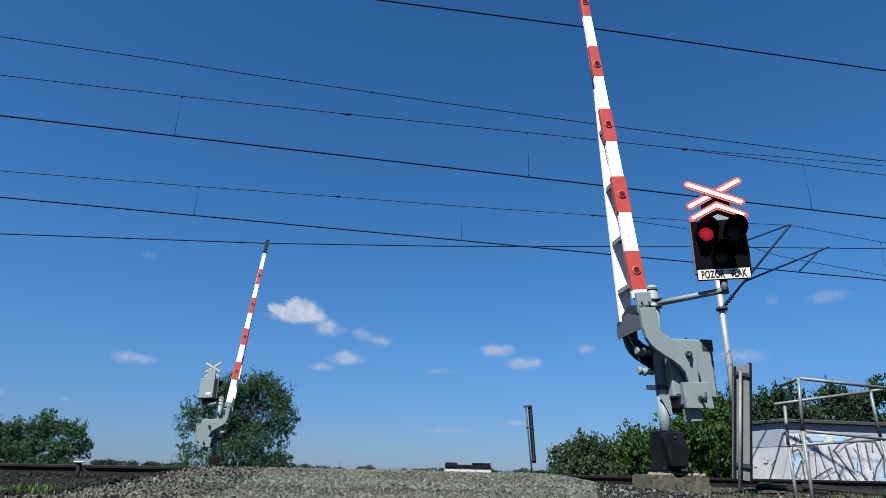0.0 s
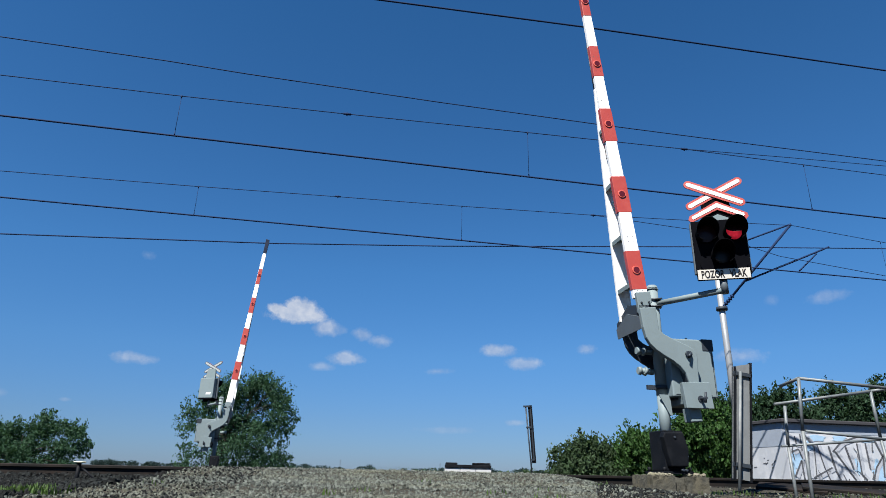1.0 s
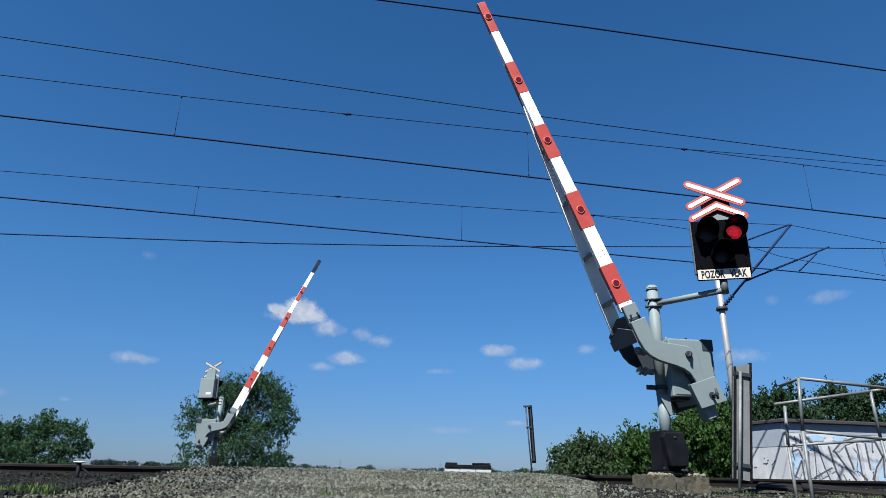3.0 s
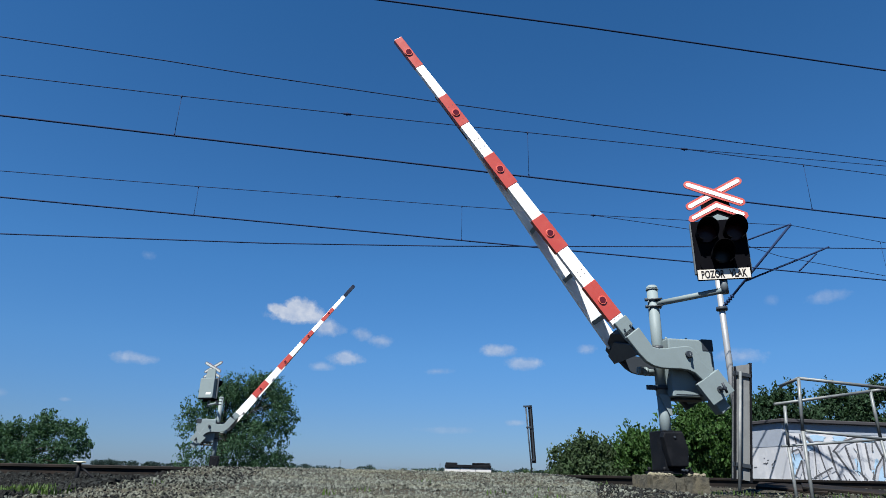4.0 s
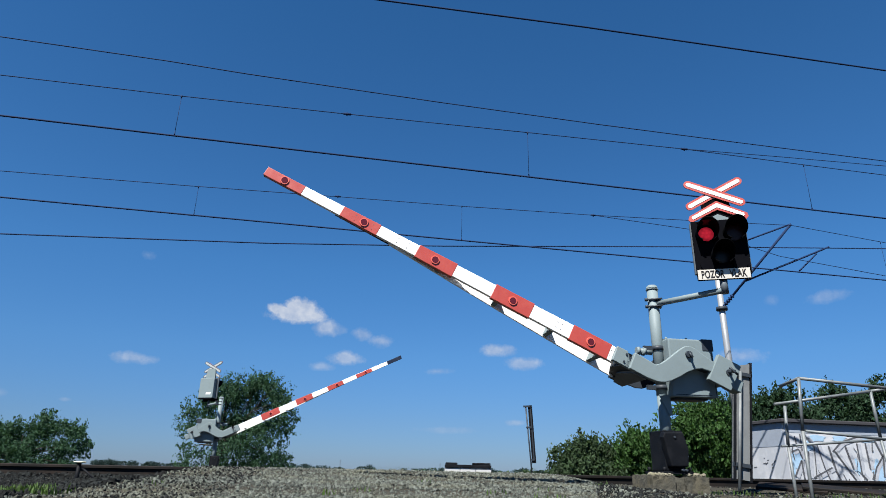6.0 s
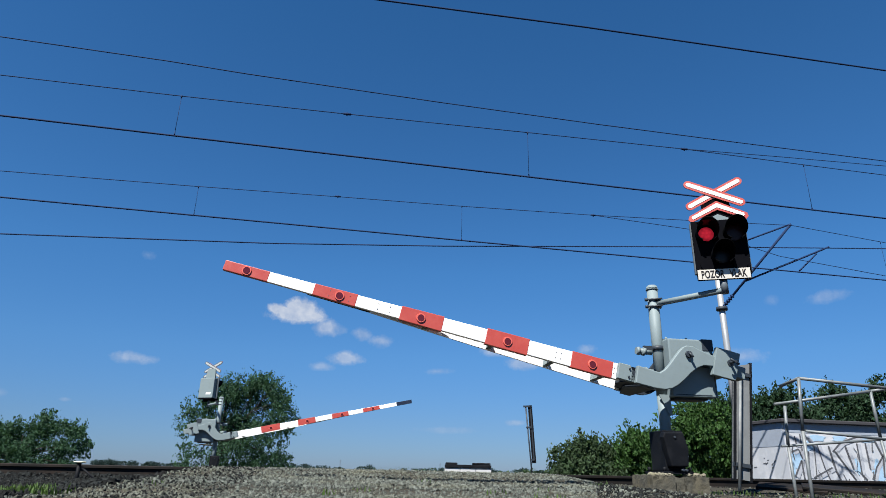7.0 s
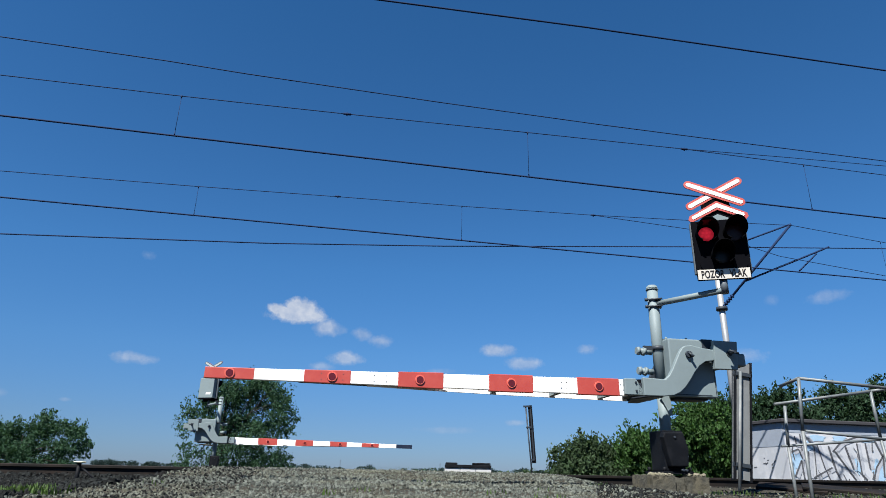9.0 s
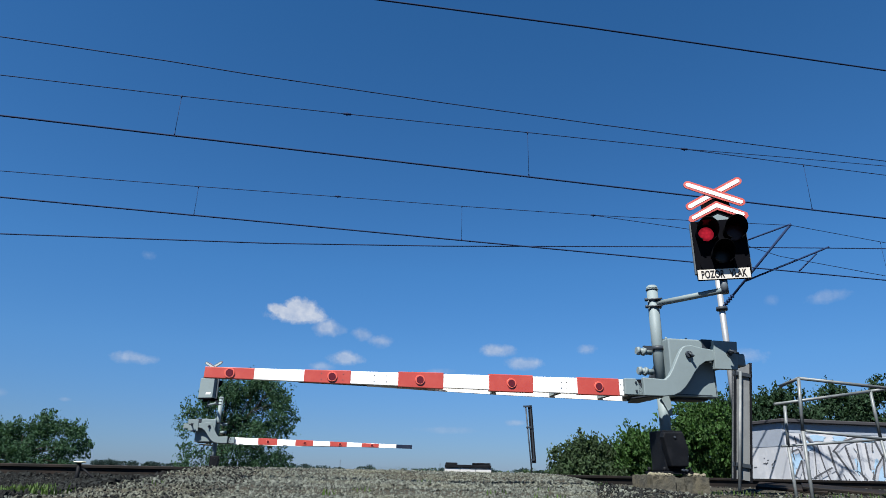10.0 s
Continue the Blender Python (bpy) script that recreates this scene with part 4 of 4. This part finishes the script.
def build_hut():
    thing = empty("trackside_hut", pose(10.725, 20.0, -0.3, 0, 0, 11.6), "low white concrete hut covered with blue and black graffiti", "hut")
    bm = bmesh.new()
    box(bm, 0, 6.5, 0, 2.05, 0, 2.15)
    walls = part("wall", bm, WALL, thing)
    bm = bmesh.new()
    box(bm, -0.10, 6.6, -0.14, 2.2, 2.155, 2.27)
    soften(bm, 0.02, 1)
    part("roof", bm, ROOF, thing, "dark tarred roof slab")
    wash = material("grey_wash", (0.195, 0.226, 0.273), 0.85, 0, 40, 0.08, 2.0, 0.3, None, 0.1)
    bm = bmesh.new()
    box(bm, 0.02, 6.45, -0.008, -0.002, 1.86, 2.14)
    part("grey_band", bm, wash, thing)
    bm = bmesh.new()
    box(bm, -0.008, -0.002, 0.02, 2.0, 1.45, 2.14)
    part("grey_band", bm, wash, thing)
    rng = random.Random(7)
    for x, z, w, h in ((0.31, 1.04, 0.5, 0.75), (1.17, 1.72, 0.75, 0.24), (1.99, 1.72, 0.6, 0.2), (3.24, 0.75, 0.45, 0.7), (0.12, 0.75, 0.22, 0.5), (3.05, 1.73, 0.8, 0.2), (0.85, 1.5, 0.3, 0.4), (2.45, 0.9, 0.25, 0.5), (4.0, 1.0, 0.5, 0.8)):
        bm = bmesh.new()
        prism(bm, [(x + w * 0.5 * math.cos(a) * rng.uniform(0.6, 1.2), z + h * 0.5 * math.sin(a) * rng.uniform(0.6, 1.2)) for a in [k * 0.449 for k in range(14)]], -0.012, -0.003)
        part("blue_fill", bm, WALL_BLUE, walls)
    grey = material("grey_spray_paint", (0.24, 0.256, 0.288), 0.8, 0, 30, 0.15, 5.0, 0.4, (0.5, 0.5, 0.52), 0.05)
    for pts in GRAFFITI:
        up = [(x, z + 0.3) for x, z in pts]
        stroke(walls, [(x + 0.09, z - 0.02) for x, z in up], rng.uniform(0.09, 0.16), grey, -0.013, "grey_shading")
        stroke(walls, up, rng.uniform(0.03, 0.065), SPRAY, -0.0175)
    for k in range(9):
        x, z = rng.uniform(0.1, 3.6), rng.uniform(0.6, 1.7)
        stroke(walls, [(x, z), (x + rng.uniform(-0.12, 0.12), z - rng.uniform(0.1, 0.3)), (x + rng.uniform(-0.15, 0.2), z - rng.uniform(0.1, 0.45))], rng.uniform(0.015, 0.035), SPRAY, -0.0175)
    for k in range(9):                                    # scribbles on the side wall
        y, z = rng.uniform(0.5, 1.6), rng.uniform(0.8, 1.1)
        bm = bmesh.new()
        box(bm, -0.006, -0.002, y, y + rng.uniform(0.04, 0.16), z, z + 0.03, Matrix.Translation((0, y, z)) @ Matrix.Rotation(rng.uniform(-1, 1), 4, "X") @ Matrix.Translation((0, -y, -z)))
        part("paint_stroke", bm, SPRAY, walls)


def build_pile():
    thing = empty("panel_stack", pose(1.25, 28.0, -0.25), "low stack of dark beams on pale concrete blocks", "stack")
    for x in (-0.66, 0.0, 0.66):
        bm = bmesh.new()
        box(bm, x - 0.325, x + 0.325, -0.3, 0.3, 0, 0.62)
        soften(bm, 0.02, 1)
        part("block", bm, BLOCK, thing, "pale concrete block")
    for x0, x1, z0, z1 in ((-0.98, 0.98, 0.62, 0.74), (-0.95, -0.45, 0.745, 0.82), (0.2, 0.95, 0.745, 0.82)):
        bm = bmesh.new()
        box(bm, x0, x1, -0.35, 0.35, z0, z1)
        soften(bm, 0.015, 1)
        part("beam", bm, IRON, thing, "dark beam")


def build_stub():
    thing = empty("marker_post", pose(-4.51, 8.26, -0.06), "short dark iron trackside post with pale yellow flat cap", "post")
    bm = bmesh.new()
    tube(bm, (0, 0, -0.1), (0, 0, 0.27), 0.026, 10)
    tube(bm, (0.03, 0.0, 0.22), (0.30, 0.05, 0.0), 0.012, 6)
    part("post", bm, IRON, thing)
    bm = bmesh.new()
    box(bm, -0.062, 0.062, -0.05, 0.05, 0.265, 0.285)
    soften(bm, 0.01, 1)
    part("cap", bm, material("yellowed_paint", (0.34, 0.33, 0.23), 0.6, 0, 40, 0.1, 4, 0.3, None, 0.1), thing, "pale yellow cap")


def build_planks():
    for m, l, lab in ((pose(4.45, 8.3, 0.07, 14, 3, -38), 0.8, "rusty brown steel plate leaning on the ballast"), (pose(4.95, 8.0, 0.06, 10, 4, -26), 0.95, "brown weathered plank lying beside the rail")):
        bm = bmesh.new()
        box(bm, -l / 2, l / 2, -0.12, 0.12, 0, 0.035)
        soften(bm, 0.006, 1)
        tagged(part("old_plank", bm, RUST, None, "", m), lab, "plank")


# ---- plants ----
def leaf_cloud(rng, blobs, count, size, twig=0.0):
    """Many small bent leaves on short twigs that point out of rounded clumps: (centre, radii)."""
    weight = np.array([r[0] * r[1] + r[0] * r[2] for _, r in blobs])
    per = 8 if twig else 1
    pick = rng.choice(len(blobs), count // per, p=weight / weight.sum())
    verts, faces = [], []
    shape = np.array([(-0.5, 0, 0), (0, -0.30, 0.09), (0.55, 0, -0.07), (0, 0.30, 0.09)])
    for b in pick:
        c, r = blobs[b]
        d = rng.normal(size=3)
        d /= np.linalg.norm(d)
        p = np.array(c) + d * np.array(r) * (rng.random() ** 0.33) * rng.uniform(0.8, 1.08)
        way = d * 0.7 + rng.normal(size=3) * 0.45 + (0, 0, 0.55)
        way /= np.linalg.norm(way)
        length = twig * rng.uniform(0.5, 1.3)
        for k in range(per):
            s = size * rng.uniform(0.6, 1.3) * (1.0 - 0.35 * k / per)
            q = np.array(Euler(rng.uniform(0, 6.28, 3)).to_matrix())
            n = len(verts)
            verts.extend(map(tuple, (shape * s) @ q.T + p + way * length * k / per + rng.normal(size=3) * size * (0.35 if twig else 0.0)))
            faces.extend(((n, n + 1, n + 2), (n, n + 2, n + 3)))
    return verts, faces


def build_tree(name, m, label, blobs, count, size, trunk, leaf, seed, category="tree", stems=5, twig=0.3):
    rng = np.random.default_rng(seed)
    thing = empty(name, m, label, category)
    bm = bmesh.new()
    h, r = trunk
    tube(bm, (0, 0, -0.3), (0.05, 0, h * 0.55), r, 9, r * 0.75, cap=False)
    tube(bm, (0.05, 0, h * 0.55), (0.0, 0.05, h), r * 0.75, 9, r * 0.3, cap=False)
    for c, _ in blobs[::max(1, len(blobs) // 26)]:
        a = Vector((0.04, 0, h * rng.uniform(0.2, 0.6)))
        mid = a.lerp(Vector(c), 0.55) + Vector((0, 0, 0.15))
        tube(bm, a, mid, r * 0.3, 6, r * 0.2, cap=False)
        tube(bm, mid, Vector(c), r * 0.2, 6, r * 0.07, cap=False)
    part("trunk", bm, BARK, thing)
    v, f = leaf_cloud(rng, blobs, count, size, twig)
    mesh_object("crown", v, f, leaf, thing)
    return thing


def random_blobs(seed, x0, x1, depth, base, top, n, rmin, rmax):
    """Clumps under a domed outline between x0 and x1; top is a function of 0..1."""
    rng = random.Random(seed)
    out = []
    for k in range(n):
        f = (k + rng.random()) / n
        x = x0 + f * (x1 - x0)
        t = top(f)
        r = rng.uniform(rmin, rmax)
        z = base + (t - base - r) * rng.random()
        out.append(((x, rng.uniform(-depth, depth), max(z, base + r * 0.3)), (r * 1.05, r, r * 0.9)))
        if k % 2 == 0:
            for _ in range(3):                     # upright sprouts along the top
                rr = rng.uniform(0.07, 0.14)
                xx = x + rng.uniform(-0.45, 0.45)
                out.append(((xx, rng.uniform(-depth, depth) * 0.6, t - rng.uniform(-0.05, 0.4)), (rr, rr, rng.uniform(0.24, 0.5))))
            rr = rng.uniform(rmin, rmin * 1.3)
            out.append(((x, rng.uniform(-depth, depth) * 0.6, t - rr * 1.2), (rr, rr, rr)))
    return out


def build_plants():
    tree = random_blobs(11, -1.5, 2.8, 1.2, 0.1, lambda f: float(np.interp(f, (0, 0.08, 0.36, 0.46, 0.62, 0.85, 1.0), (2.5, 2.9, 4.0, 3.45, 4.2, 3.75, 2.9))), 100, 0.24, 0.46)
    thin = random.Random(5)
    tree = [b for b in tree if b[0][0] > -0.1 or thin.random() < 0.55]         # looser on one side
    tree += [((0.9 + 0.5 * math.sin(k * 2.4), 0.3 * math.cos(k), 0.7 + 0.42 * k), (0.5, 0.5, 0.4)) for k in range(7)]
    build_tree("tree", pose(-9.1, 27.0, -0.3), "round dark green young tree behind the far barrier", tree, 30000, 0.115, (3.2, 0.11), LEAF_TREE, 1)
    left = random_blobs(12, -3.2, 3.85, 1.3, 0.1, lambda f: float(np.interp(f, (0, 0.3, 0.48, 0.65, 0.77, 0.92, 1.0), (2.6, 2.6, 2.9, 3.5, 2.75, 2.8, 1.7))), 52, 0.32, 0.62)
    left += [((-2.8 + 0.8 * k, 0.2 * math.cos(2 * k), 0.8 + 0.45 * (k % 3)), (0.75, 0.7, 0.65)) for k in range(8)]
    build_tree("bush", pose(-25.7, 40.0, -0.3), "broad dark green bush at the field's edge", left, 23000, 0.17, (2.2, 0.1), LEAF_TREE, 2, "bush")
    for i, (x, y, w, h, mat, lab) in enumerate([
            (5.55, 24.0, 1.0, 1.62, LEAF_GREY, "grey-green bush with loose twigs beside the tracks"), (7.45, 24.2, 1.2, 1.98, LEAF, "fresh green bush beside the tracks"),
            (9.7, 23.6, 1.5, 3.05, LEAF, "tall green bush behind the barrier"), (11.7, 25.2, 1.7, 3.55, LEAF_DARK, "tall dark green bush behind the hut"),
            (14.0, 26.0, 1.8, 3.9, LEAF_DARK, "dense dark green bush behind the hut"), (16.6, 26.2, 1.8, 4.0, LEAF_DARK, "dark green bush above the hut's roof"),
            (19.0, 26.6, 1.9, 4.3, LEAF_DARK, "high dark green bush above the hut's roof"), (21.5, 27, 2.0, 4.4, LEAF_DARK, "dark green bush past the hut")]):
        blobs = random_blobs(20 + i, -w, w, 0.8, 0.1, lambda f: 0.42 * h + 0.58 * h * math.sin(math.pi * (0.08 + 0.84 * f)) + 0.12 * math.sin(17 * f + i), 40, 0.28, 0.55)
        build_tree("bush", pose(x, y, -0.3), lab, blobs, 13000, 0.175, (h * 0.6, 0.06), mat, 40 + i, "bush")
    rng = np.random.default_rng(77)
    blobs = []
    for k in range(85):
        x = rng.uniform(-420, 330)
        hgt = rng.uniform(1.8, 4.6)
        blobs.append(((x, 620 + rng.uniform(-20, 20), hgt * 0.5), (rng.uniform(3, 11), 4, hgt * 0.75)))
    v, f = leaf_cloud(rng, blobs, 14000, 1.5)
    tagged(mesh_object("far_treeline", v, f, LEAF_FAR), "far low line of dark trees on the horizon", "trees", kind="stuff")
    blobs = []
    for k in range(26):
        r = rng.uniform(0.12, 0.3)
        blobs.append(((rng.uniform(1.9, 4.3), rng.uniform(22.6, 23.6), rng.uniform(-0.12, 0.14)), (r, r, r * rng.uniform(0.7, 1.3))))
    v, f = leaf_cloud(rng, blobs, 2600, 0.09)
    tagged(mesh_object("undergrowth", v, f, LEAF_GREY), "low ragged weeds behind the far track", "weeds", kind="stuff")
    # weeds and grass tufts
    verts, faces = [], []
    def tuft(x, y, n, h):
        z = ground_z(x, y)
        for _ in range(n):
            a, l = rng.uniform(0, 6.28), h * rng.uniform(0.5, 1.1)
            px, py = x + rng.normal() * 0.05, y + rng.normal() * 0.05
            lean = rng.uniform(0.1, 0.6) * l
            w = 0.004 + 0.004 * rng.random()
            k = len(verts)
            dx, dy = math.cos(a), math.sin(a)
            verts.extend([(px - dy * w, py + dx * w, z - 0.01), (px + dy * w, py - dx * w, z - 0.01), (px + dx * lean * 0.4 + dy * w * 0.7, py + dy * lean * 0.4 - dx * w * 0.7, z + l * 0.6),
                          (px + dx * lean * 0.4 - dy * w * 0.7, py + dy * lean * 0.4 + dx * w * 0.7, z + l * 0.6), (px + dx * lean, py + dy * lean, z + l)])
            faces.extend([(k, k + 1, k + 2, k + 3), (k + 3, k + 2, k + 4)])
    for _ in range(130):
        y = rng.uniform(3.75, 4.7)
        tuft(rng.uniform(-0.70, -0.585) * y, y, 7, rng.uniform(0.02, 0.07))
    for _ in range(16):
        y = rng.uniform(4.5, 8.2)
        tuft(rng.uniform(-0.55, 0.75) * y, y, 7, 0.05)
    for _ in range(24):
        tuft(rng.uniform(1.4, 4.6), rng.uniform(6.3, 8.4), 6, 0.06)
    for _ in range(140):
        tuft(rng.uniform(-2.5, 5.5), rng.uniform(21, 24), 10, 0.5)
    tagged(mesh_object("grass", verts, faces, GRASS), "sparse yellow-green grass and weeds in the gravel", "grass", kind="stuff")


# ---- build ----
build_ground()
build_tracks()
SWING_NEAR, SWING_FAR, VANES = lay_barriers()
build_footing(pose(2.756, 7.0, 0, 0, 0, 188.08), "rough crumbling concrete footing under the barrier")
build_footing(pose(-6.77, 19.0, -0.16, 0, 0, 11.0), "rough concrete footing of the far barrier")
build_wires()
build_catenary_mast()
build_far_poles()
build_board(pose(4.045, 8.8, 0.03, 0, 8.3, 4), 1.68, "dark grey upright sheet-metal board on a pipe post")
build_slim_board(pose(3.16, 22.0, -0.1, 0, -3.0, 10), "narrow dark trackside board on a thin post beyond the tracks")
build_railings()
build_hut()
build_pile()
build_stub()
build_planks()
build_plants()
build_gravel()


def motions():
    near = [(0.0, 84.13), (1.7, 84.13), (2.0, 83.3), (2.2, 80.6), (2.5, 75.23), (2.7, 71.79), (3.25, 63.7), (3.8, 55.87), (4.0, 52.86), (4.5, 45.98), (5.0, 39.0), (5.5, 32.27), (5.7, 29.45), (6.25, 22.0),
            (6.8, 14.83), (7.0, 12.37), (7.5, 6.69), (8.0, 2.78), (8.3, 0.9), (8.5, 0.07), (9.0, -0.22), (10.0, -0.22)]
    far = [(0.0, 84.12), (1.9, 84.12), (2.2, 81.53), (2.5, 76.15), (2.7, 71.59), (3.25, 63.65), (4.0, 53.31), (4.5, 46.32), (5.0, 39.47), (5.5, 32.89), (6.25, 22.68), (7.0, 12.65), (7.5, 6.3), (8.0, 0.85), (8.3, -0.45), (10.0, -0.45)]
    for swing, rows in ((SWING_NEAR, near), (SWING_FAR, far)):
        walk(swing, [(t, pose(0, 0, PIVOT, 0, -a, 0)) for t, a in rows])
    right_on = [(0.65, 1.03), (1.77, 2.15), (2.89, 3.27), (4.0, 4.38), (5.14, 5.50), (6.25, 6.63), (7.37, 7.75), (8.47, 8.87), (9.6, 9.96)]
    for i, vane in enumerate(VANES):
        here = vane.matrix_basis.copy()
        shut, lit = here, here @ pose(0, 0, 0, -86, 0, 0)
        at_rest, other = (lit, shut) if i % 2 == 0 else (shut, lit)
        rows = [(0.0, at_rest)]
        for a, b in right_on:
            lag, lead = (0.0, 0.07) if i % 2 == 0 else (0.07, 0.0)          # one lamp goes out before the other comes on
            rows += [(a - 0.07 + lag, at_rest), (a + lag, other), (b - 0.07 + lead, other), (min(b + lead, 9.99), at_rest)]
        rows.append((10.0, at_rest))
        walk(vane, rows)


motions()
